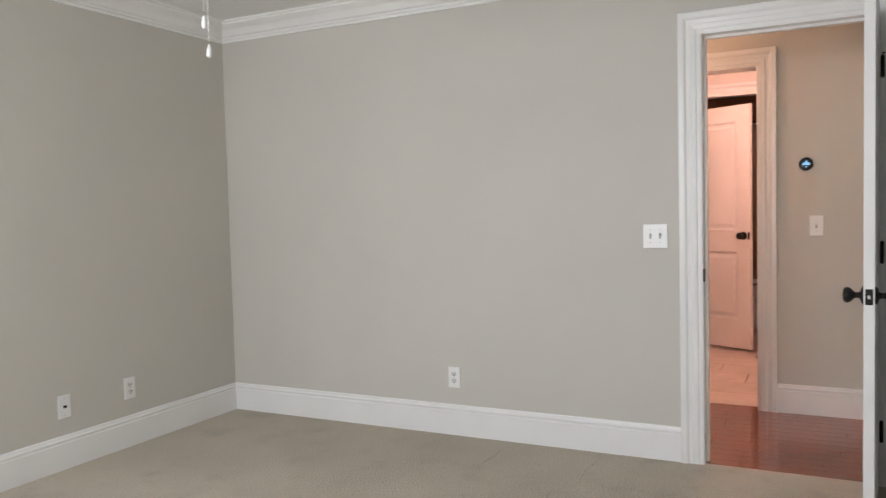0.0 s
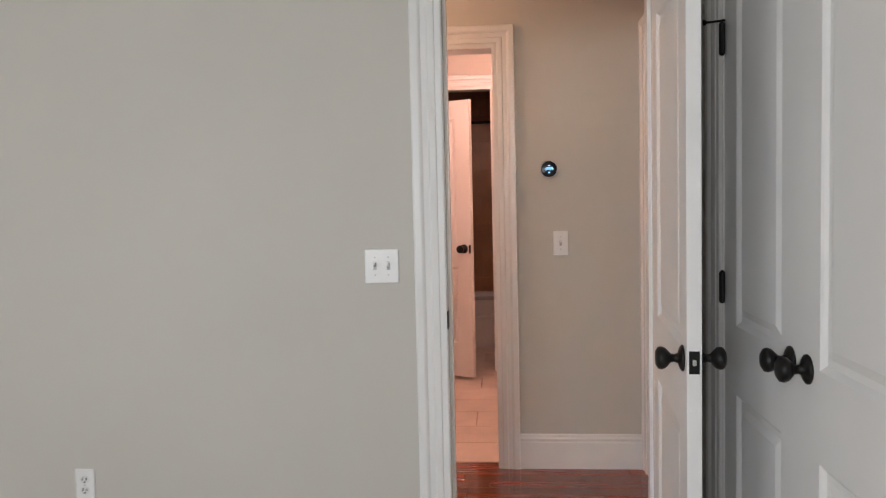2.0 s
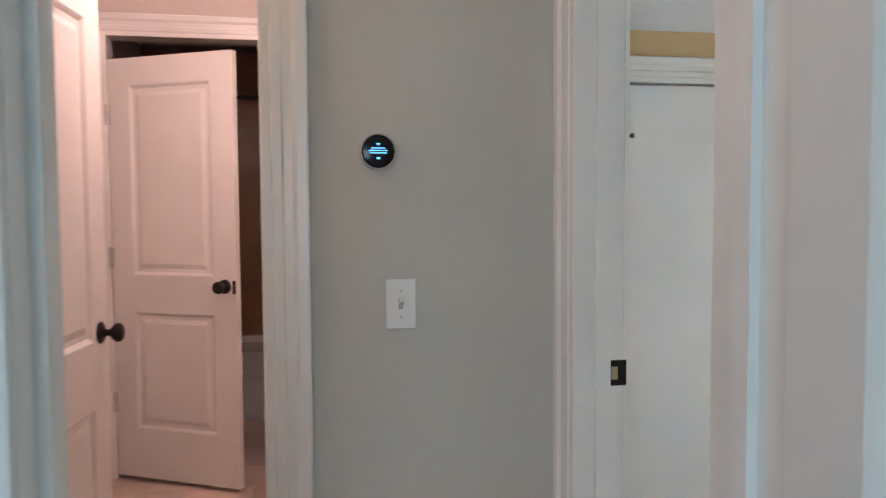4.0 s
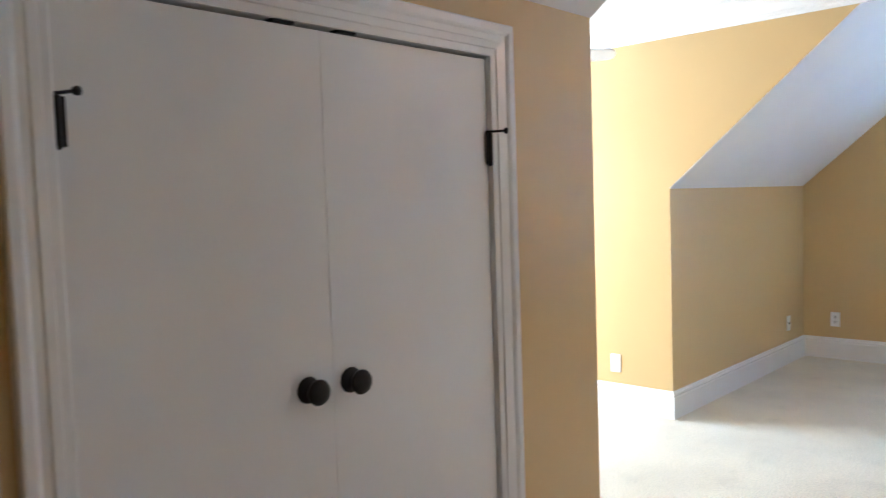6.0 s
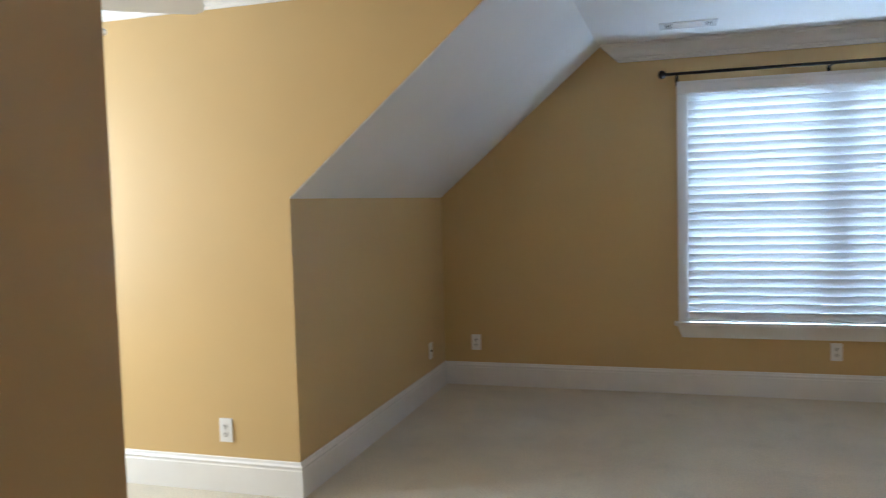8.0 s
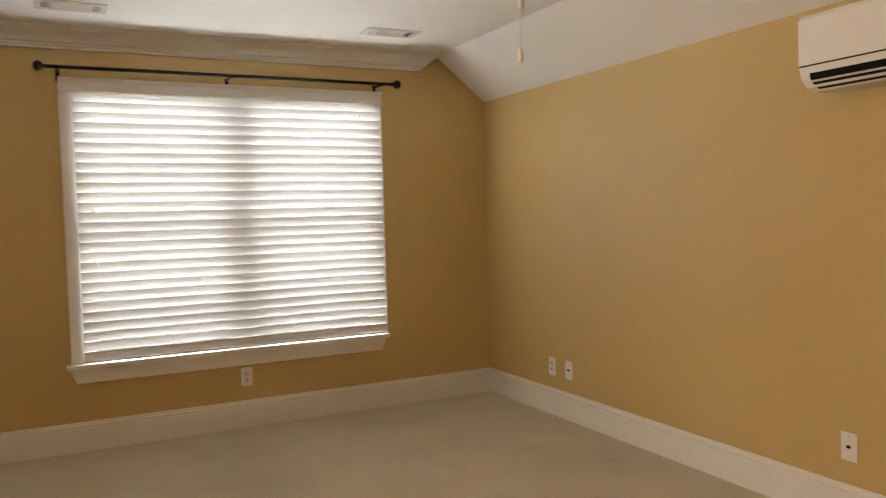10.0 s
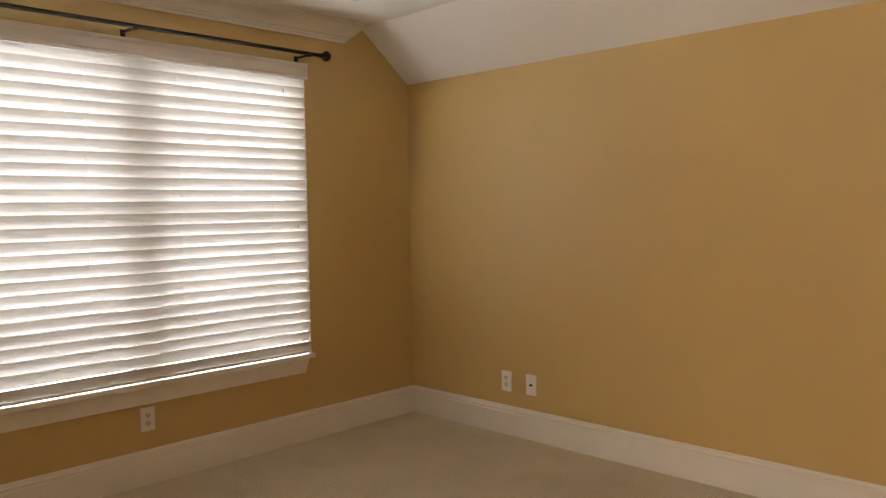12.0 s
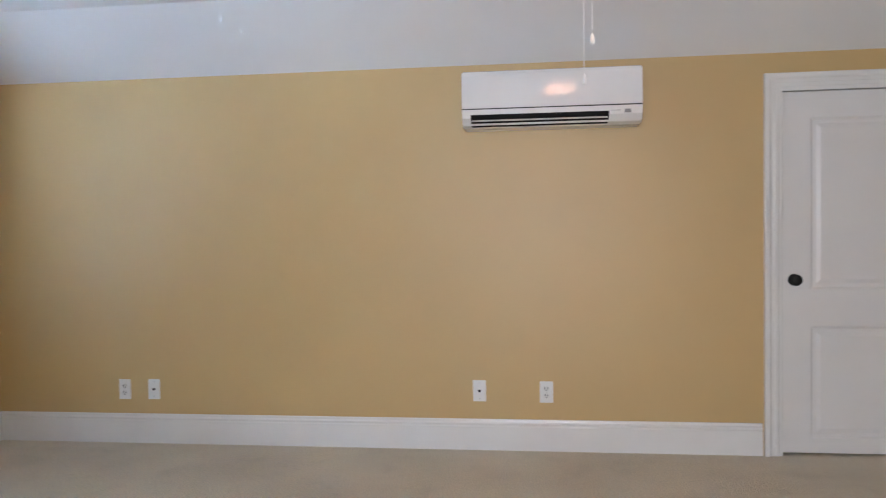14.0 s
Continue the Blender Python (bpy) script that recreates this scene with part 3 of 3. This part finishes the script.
w1 = sash_window("window_1", pose(7.97, WY1, WZ0, 0, 0, -90), WY1 - WY0, WZ1 - WZ0, 2, "wide white double window behind a closed blind")
part("casing", boxes((-.073, -.001, -.022, -.001, 0, 1.53)), TRIM, w1)
part("casing", boxes((1.834, 1.858, -.020, -.001, 0, 1.53)), TRIM, w1)
part("casing", boxes((-.073, 1.850, -.019, -.001, 1.531, 1.60)), TRIM, w1)
part("window_sill", soft_box(-0.100, 1.864, -.056, .055, -.026, 0.0, .004), TRIM, w1)
part("apron", prism([(-0.083, -.026), (1.845, -.026), (1.815, -.108), (-0.050, -.108)], "y", -.024, -.001), TRIM, w1)
w2 = sash_window("window_2", pose(4.22, 5.3, 0.7), 1.30, 1.40, 1, "white sash window in the side wing")
part("window_sill", soft_box(-.06, 1.36, -.05, .05, -.026, 0, .005), TRIM, w2)
w3 = sash_window("window_3", pose(0.15, -5.0, 0.75, 0, 0, 180), 1.90, 1.40, 2, "white double window in the grey room")
part("window_sill", soft_box(-.06, 1.96, -.05, .05, -.026, 0, .005), TRIM, w3)

w4 = sash_window("window_4", pose(-2.37, -4.2, 0.75, 0, 0, 90), 1.60, 1.40, 2, "white double window in the grey side wall")
part("window_sill", soft_box(-.06, 1.66, -.05, .05, -.026, 0, .005), TRIM, w4)

# ---- blind in front of the wide window ----
BL0, BL1 = -0.855, 0.990
SLAT_TILT = 65.0
valance = thing("blind_valance", pose(7.928, 0, 0.496), "white moulded valance across the top of the blind", "valance")
part("board", sweep([(0, 0), (0, .010), (.012, .014), (.020, .010), (.062, .010), (.070, .016), (.084, .018), (.084, 0)], [(-.018, BL1 + .066, 1.528), (-.018, BL0 - .006, 1.528)], (-1, 0, 0)), TRIM, valance)
for y in (BL0 - .006, BL1 + .054):
    part("end_return", boxes((-.0175, .022, y, y + .012, 1.5285, 1.611)), TRIM, valance)
PITCH, NS = 0.0563, 27


def slat_between(y0, y1):
    """One crowned slat of a blind."""
    sl = bmesh.new()
    prof = [(-.031, 0), (-.016, .0035), (0, .005), (.016, .0035), (.031, 0)]
    va = [[sl.verts.new((x, y, z + dz)) for x, z in prof for dz in (0, .0028)] for y in (y0, y1)]
    for i in range(4):
        a, b = va
        sl.faces.new((a[2 * i], a[2 * i + 2], b[2 * i + 2], b[2 * i]))
        sl.faces.new((a[2 * i + 1], b[2 * i + 1], b[2 * i + 3], a[2 * i + 3]))
    for r in va:
        sl.faces.new([r[0], r[2], r[4], r[6], r[8], r[9], r[7], r[5], r[3], r[1]])
    sl.faces.new((va[0][0], va[1][0], va[1][1], va[0][1]))
    sl.faces.new((va[0][8], va[0][9], va[1][9], va[1][8]))
    return mesh_of("slat", sl, SLAT)


def window_blind(y0, y1, lift, cords, tassels, seed, label):
    blind = thing("window_blind", pose(7.928, 0, 0.496 + lift), label, "blind")
    rng = random.Random(seed)
    part("headrail", soft_box(-.016, .018, y0, y1, 1.53, 1.585, .003), TRIM, blind)
    data = slat_between(y0, y1)
    for i in range(NS):
        tilt = SLAT_TILT + rng.uniform(-2, 2)
        part("slat", data, None, blind, "", pose(0.003, 0, 0.047 + i * PITCH, rng.uniform(-.04, .04), tilt, 0))
    part("bottom_rail", soft_box(-.012, .014, y0, y1, 0.011, 0.021, .003), SLAT, blind)
    for y in cords:
        part("ladder_cord", boxes((-.0158, -.0150, y - .0008, y + .0008, .02, 1.53)), CORD, blind)
    for y, z in tassels:
        part("cord_tassel", lathe([(0, 0), (.006, 0), (.004, .02), (0, .024)], 8), CORD, blind, "", pose(-.034, y, z))
    return blind


window_blind(BL0, BL1, 0.0, (-0.62, -0.10, 0.34, 0.80), ((-0.775, 0.72), (-0.70, 1.44), (0.905, 0.86), (0.90, 0.56)), 4, "white wide-slat horizontal blind lowered and nearly closed")

# ---- curtain rod ----
rod = thing("curtain_rod", pose(7.84, 0.1, 2.152), "dark bronze curtain rod with ball finials above the window", "curtain rod")


def along_y(bm):
    bm.transform(pose(0, 0, 0, -90))
    return bm


part("rod", along_y(lathe([(0, -1.01), (.0105, -1.01), (.0105, 1.01), (0, 1.01)], 12)), BRONZE, rod, smooth=True)
for s in (-1, 1):
    fin = lathe([(0, 0), (.012, 0), (.012, .008), (.008, .014), (.016, .020), (.026, .032), (.029, .044), (.024, .058), (.012, .066), (0, .068)], 16)
    fin.transform(pose(0, s * 1.005, 0, -90 * s))
    part("finial", fin, BRONZE, rod, smooth=True)
for y in (-0.935, 0.03, 0.955):
    br = boxes((.004, .124, y - .005, y + .005, -.012, -.003), (.124, .1295, y - .011, y + .011, -.062, .004), (-.012, .012, y - .007, y + .007, -.016, -.0085), (-.014, -.009, y - .007, y + .007, -.016, .006))
    part("bracket", br, BRONZE, rod)

# ---- outlets and switches ----
plate_single = mesh_of("plate", soft_box(-.0355, .0355, -.0065, 0, -.058, .058, .003), PLATE)
plate_double = mesh_of("plate", soft_box(-.058, .058, -.0065, 0, -.058, .058, .003), PLATE)


def socket_mesh():
    bm = lathe([(0, 0), (.0165, 0), (.0165, .002), (0, .002)], 20)
    bm.transform(Matrix.Diagonal((1, 0.86, 1, 1)))
    bm.transform(pose(0, -.0065, 0, 90))
    return mesh_of("receptacle", bm, RECEPTACLE)


socket = socket_mesh()
slots = mesh_of("slot", boxes((-.0085, -.0050, -.0092, -.0085, -.003, .008), (.0050, .0085, -.0092, -.0085, -.003, .007), (-.0028, .0028, -.0092, -.0085, -.0115, -.006)), SLOT)
screw_bm = lathe([(0, 0), (.003, 0), (.003, .001), (0, .0012)], 10)
screw_bm.transform(pose(0, -.0065, 0, 90))
screw = mesh_of("screw", screw_bm, STEEL)
toggle_bm = soft_box(-.004, .004, -.020, 0, -.006, .006, .0015)
toggle_bm.transform(pose(0, -.006, 0.003, -28))
toggle = mesh_of("toggle", toggle_bm, PLATE)
# raised grey box; the shade round the toggle is put into its colour
toggle_slot = mesh_of("toggle_slot", boxes((-.0055, .0055, -.0072, -.0064, -.0125, .0125)), material("toggle_shadow_grey", (0.40, 0.39, 0.38), 0.5))


def outlet(x, y, z, turn, label):
    ob = thing("outlet", pose(x, y, z, 0, 0, turn), label, "outlet", "wall outlets")
    part("plate", plate_single, None, ob)
    for dz in (-.0195, .0195):
        s = part("receptacle", socket, None, ob, "", pose(0, 0, dz))
        part("slot", slots, None, s)
    part("screw", screw, None, ob)
    return ob


def jack(x, y, z, turn, label):
    ob = thing("cable_jack", pose(x, y, z, 0, 0, turn), label, "wall jack", "wall jacks")
    part("plate", plate_single, None, ob)
    part("connector", soft_box(-.008, .008, -.012, -.006, -.006, .006, .001), SLOT, ob)
    for dz in (-.042, .042):
        part("screw", screw, None, ob, "", pose(0, 0, dz))
    return ob


def switch(x, y, z, turn, gangs, label):
    ob = thing("light_switch", pose(x, y, z, 0, 0, turn), label, "light switch", "light switches")
    part("plate", plate_single if gangs == 1 else plate_double, None, ob)
    for k in range(gangs):
        dx = (k - (gangs - 1) / 2) * .046
        part("toggle", toggle, None, ob, "", pose(dx, 0, 0))
        part("toggle_slot", toggle_slot, None, ob, "", pose(dx, 0, 0))
        for dz in (-.030, .030):
            part("screw", screw, None, ob, "", pose(dx, 0, dz))
    return ob


switch(0.284, -0.0005, 1.085, 0, 2, "white double light switch beside the hall doorway")
switch(0.963, 1.1065, 1.091, 0, 1, "white single light switch below the thermostat")
outlet(-0.808, -0.0005, 0.318, 0, "white duplex outlet low on the grey wall")
outlet(-2.3695, -0.834, 0.315, 90, "white duplex outlet low on the grey side wall")
jack(-2.3695, -1.235, 0.31, 90, "white cable jack low on the grey side wall")
outlet(5.6495, 3.12, 0.298, -90, "white duplex outlet low on the sunlit gold wall")
outlet(7.9695, 2.492, 0.316, -90, "white duplex outlet on the gold gable wall")
jack(7.612, 2.7345, 0.313, 0, "white cable jack on the low knee wall")
outlet(7.9695, 0.081, 0.315, -90, "white duplex outlet below the wide window")
outlet(7.185, -1.6795, 0.308, 180, "white duplex outlet near the gable corner")
jack(7.007, -1.6795, 0.310, 180, "white cable jack beside an outlet")
jack(5.132, -1.6795, 0.322, 180, "white cable jack below the air conditioner")
outlet(4.771, -1.6795, 0.319, 180, "white duplex outlet below the air conditioner")

# ---- thermostat ----
th = thing("thermostat", pose(0.912, 1.107, 1.441, 90), "round thermostat with a silver ring and lit black face", "thermostat")
part("ring", lathe([(0, 0), (.030, 0), (.030, .006), (.041, .008), (.0425, .020), (.041, .026), (.038, .027), (.038, .024), (0, .024)], 40), STEEL, th, smooth=True)
face = part("face", lathe([(0, .0245), (.0375, .0245), (.0375, .0262), (.034, .0275), (0, .0278)], 40), BLACK_GLASS, th, smooth=True)
for k, (hw, yy) in enumerate(((.016, .0075), (.021, .002), (.019, -.0035))):
    part("text_line", boxes((-hw, hw, yy - .0011, yy + .0011, .0276, .0284)), LIT, face)
part("icon", boxes((-.004, .004, -.0175, -.0130, .0274, .0282)), LIT, face)
part("icon", boxes((-.0045, .0045, .0165, .0185, .0272, .0281), (-.0025, .0025, .0140, .0158, .0272, .0281)), LIT, face)

# ---- air conditioner ----
ac = thing("air_conditioner", pose(4.733, -1.68, 1.725, 0, 0, 180), "white wall-mounted split air conditioner with its louvre open", "air conditioner")
AW = 0.453
back = [(0.0, 0.0), (-.135, .0), (-.175, .012), (-.205, .045), (-.212, .085), (-.215, .16), (-.215, .266), (-.208, .280), (-.19, .286), (0, .286)]
bm = prism(back, "x", -AW, AW)
bmesh.ops.bevel(bm, geom=[e for e in bm.edges if abs(abs(e.verts[0].co.x) - AW) < 1e-4 and abs(abs(e.verts[1].co.x) - AW) < 1e-4 and e.verts[0].co.x * e.verts[1].co.x > 0], offset=.006, segments=2, affect="EDGES")
part("body", bm, GLOSSY, ac)
part("front_panel", prism([(-.206, .094), (-.2165, .094), (-.2175, .097), (-.2175, .262), (-.2165, .265), (-.206, .265)], "x", -AW + .002, AW - .002), PANEL, ac, "glossy smooth front panel")
part("seam", boxes((-AW + .001, AW - .001, -.2135, -.205, .0885, .0935)), SLOT, ac)
# solid black strip on the closed body, coloured as the outlet's inner shade
part("outlet_shade_strip", prism([(-.187, .020), (-.196, .031), (-.2085, .0455), (-.2105, .062), (-.200, .062), (-.178, .022)], "x", -AW + .045, AW - .165), SLOT, ac, "black strip for the shade inside the open air outlet")
part("louvre", prism([(-.176, .0125), (-.186, .020), (-.190, .0195), (-.180, .0105)], "x", -AW + .048, AW - .168), GLOSSY, ac)
part("louvre", prism([(-.196, .0290), (-.2040, .0335), (-.2048, .0358), (-.196, .0320)], "x", -AW + .050, AW - .170), material("louvre_edge", (0.65, 0.65, 0.65), 0.35), ac)
# thin black strip coloured as shade under the louvre
part("lower_shade_strip", prism([(-.160, .0045), (-.1765, .0115), (-.172, .0125), (-.158, .006)], "x", -AW + .048, AW - .168), SLOT, ac)
part("label_mark", boxes((.365, .395, -.2145, -.2105, .050, .068)), material("grey_label", (0.25, 0.25, 0.26), 0.5), ac)
part("label_mark", boxes((.300, .345, -.2140, -.2105, .062, .0645)), material("grey_print", (0.35, 0.35, 0.36), 0.5), ac)

# ---- ceiling vents ----


def vent(x, y, label):
    v = thing("ceiling_vent", pose(x, y, C2), label, "air vent", "ceiling vents")
    part("vent_frame", boxes((-.085, -.060, -.165, .165, -.007, 0), (.060, .085, -.165, .165, -.007, 0), (-.060, .060, -.165, -.135, -.007, 0), (-.060, .060, .135, .165, -.007, 0), (-.060, .060, -.095, -.083, -.006, 0), (-.060, .060, .083, .095, -.006, 0)), TRIM, v)
    # black sheet whose colour gives the shade of the duct behind the slats
    part("vent_shade_sheet", boxes((-.060, .060, -.135, .135, -.0020, -.0005)), SLOT, v)
    for k in range(7):
        s = bmesh.new()
        box(s, -.007, .007, -.083, .083, -.0006, .0006)
        s.transform(pose(-.048 + k * .016, 0, -.006, 0, 35))
        part("vent_slat", s, TRIM, v)
    for e in (-1, 1):
        for k in range(3):
            s = bmesh.new()
            box(s, -.060, .060, -.005, .005, -.0006, .0006)
            s.transform(pose(0, e * (.101 + k * .013), -.006, 35 * e))
            part("vent_slat", s, TRIM, v)
    return v


vent(7.45, 0.985, "white ceiling air vent near the gable window")
vent(7.43, -0.735, "white ceiling air vent near the gable window")

# ---- ceiling fans ----


def fan(x, y, z, first, lengths, label, bowl=None, rise=0.0):
    f = thing("ceiling_fan", pose(x, y, z), label, "ceiling fan", "ceiling fans")
    part("canopy", lathe([(0, 0), (.07, 0), (.072, -.03), (.05, -.055), (.016, -.06), (.014, -.10), (0, -.10)], 24), BLADE, f, smooth=True)
    up = pose(0, 0, rise)
    part("motor", lathe([(0, -.095), (.06, -.10), (.105, -.13), (.115, -.17), (.115, -.215), (.09, -.25), (.05, -.262), (0, -.262)], 32), BLADE, f, "", up, True)
    part("light_bowl", lathe([(r, -.262 - (.6 if bowl else 1.0) * d) for r, d in ((0, 0), (.06, 0), (.12, .018), (.125, .038), (.10, .078), (.05, .100), (0, .105))], 32), bowl or FROST, f, "", up, True)
    for k in range(5):
        out = [(.16, -.055), (.20, -.060), (.55, -.070), (.62, -.066), (.648, -.045), (.655, 0), (.648, .045), (.62, .066), (.55, .070), (.20, .060), (.16, .055)]
        b = prism(out, "z", -.004, .004)
        b.transform(pose(0, 0, -.292 + .0, 0, 0, first + 72 * k) @ pose(0, 0, .008, -14))
        part("blade", b, BLADE, f, "", up)
        arm = boxes((.08, .22, -.018, .018, -.012, -.006))
        arm.transform(pose(0, 0, -.292, 0, 0, first + 72 * k) @ pose(0, 0, .022, -6))
        part("blade_arm", arm, BLADE, f, "", up)
    for (dx, dy), bottom in zip(((0.006, 0.010), (-0.018, 0.021)), lengths):
        top = rise - .34
        bm = bmesh.new()
        n = int((z + top - bottom - .036) / .0065)
        for i in range(n):
            q = lathe([(0, -.0026), (.0022, -.0012), (.0022, .0012), (0, .0026)], 6)
            q.transform(pose(dx, dy, top - i * .0065))
            tmp = bpy.data.meshes.new("tmp")
            q.to_mesh(tmp)
            q.free()
            bm.from_mesh(tmp)
            bpy.data.meshes.remove(tmp)
        chain = part("pull_chain", bm, PLATE, f)
        part("chain_pull", lathe([(0, 0), (.0055, 0), (.0072, .006), (.0066, .020), (.0035, .030), (.0015, .034), (0, .034)], 12), PLATE, chain, "", pose(dx, dy, bottom - z), True)
    return f


fan(4.652, 0.125, C2, 20, (1.640, 1.756), "white ceiling fan with a lit bowl and two beaded pull chains", LIT_BOWL, 0.075)
fan(4.640, 3.250, C2, -56.5, (1.66, 1.76), "white ceiling fan in the side wing")
fan(-0.440, -2.200, C1, 15, (1.660, 1.740), "white ceiling fan with two beaded pull chains in the grey room")

# ---- bathroom ----
tub = thing("bathtub", pose(0.475, 4.55, 0), "white bathtub with a panelled front in the dark alcove", "bathtub")
bm = boxes((-.775, .775, -.33, .35, -.01, .38))
part("apron", bm, PORCELAIN, tub)
part("rim", boxes((-.775, .775, -.35, -.27, .38, .425), (-.775, .775, .28, .35, .38, .425), (-.775, -.69, -.27, .28, .38, .425), (.69, .775, -.27, .28, .38, .425)), PORCELAIN, tub)
part("ledge", soft_box(-.775, .775, -.345, -.325, .26, .285, .004), PORCELAIN, tub)
rd = thing("shower_rod", pose(0.475, 4.2, 1.985), "dark straight shower curtain rod above the tub", "shower rod")
r = lathe([(0, -.775), (.0125, -.775), (.0125, .775), (0, .775)], 12)
r.transform(pose(0, 0, 0, 0, 90))
part("rod", r, BRONZE, rd, smooth=True)
hl = thing("ceiling_light", pose(-0.2, 0.62, C1), "warm glowing hall ceiling light", "ceiling light")
part("base", lathe([(0, 0), (.12, 0), (.12, -.02), (0, -.02)], 24), STEEL, hl)
part("bulb", lathe([(0, -.02), (.02, -.025), (.03, -.05), (.02, -.07), (0, -.075)], 16), BULB, hl, smooth=True)
# unseen fixture added to carry the bath bulb
bl = thing("ceiling_light", pose(0.55, 1.95, C1), "unseen ceiling light added to warm the bathroom", "ceiling light")
part("base", lathe([(0, 0), (.14, 0), (.14, -.025), (0, -.025)], 24), STEEL, bl)
part("bulb", lathe([(0, -.025), (.03, -.03), (.045, -.07), (.03, -.10), (0, -.11)], 16), BULB, bl, smooth=True)

# ---- outside ----
structure("ground", boxes((-400, 400, -400, 400, -0.3, -0.125)), LAWN, "green lawn around the house", "ground")

# ---- pieces: floorboards and tiles ----
rng = random.Random(11)
BW = 0.083
for i in range(14):
    y0 = 0.014 + i * BW
    y1 = min(y0 + BW - .0012, 1.185)
    x = -1.2 - rng.uniform(0, .8)
    while x < 1.42:
        ln = rng.uniform(.55, 1.3)
        x0, x1 = max(x, -1.199), min(x + ln - .0012, 1.424)
        if x1 - x0 > .02:
            part("plank", soft_box(x0, x1, y0, y1, -.012, 0, .0012, 1), WOOD, hall_floor)
        x += ln
TX, TY = 0.61, 0.305
row = 0
y = 1.189
while y < 4.2:
    x = -0.3 - (row % 3) * TX / 3
    while x < 1.25:
        x0, x1 = max(x, -.298), min(x + TX - .004, 1.248)
        y1 = min(y + TY - .004, 4.2)
        if x1 - x0 > .02:
            part("tile", soft_box(x0, x1, y, y1, -.010, .001, .0015, 1), TILE, bath_floor)
        x += TX
    y += TY
    row += 1
for r in range(8):
    for c in range(6):
        x0 = -0.298 + c * .305 - (r % 2) * .15
        xa, xb = max(x0, -.298), min(x0 + .301, 1.248)
        if xb - xa > .02:
            part("tile", soft_box(xa, xb, 4.892, 4.902, .30 + r * .26, .30 + r * .26 + .256, .0015, 1), TUB_TILE, tub_wall)
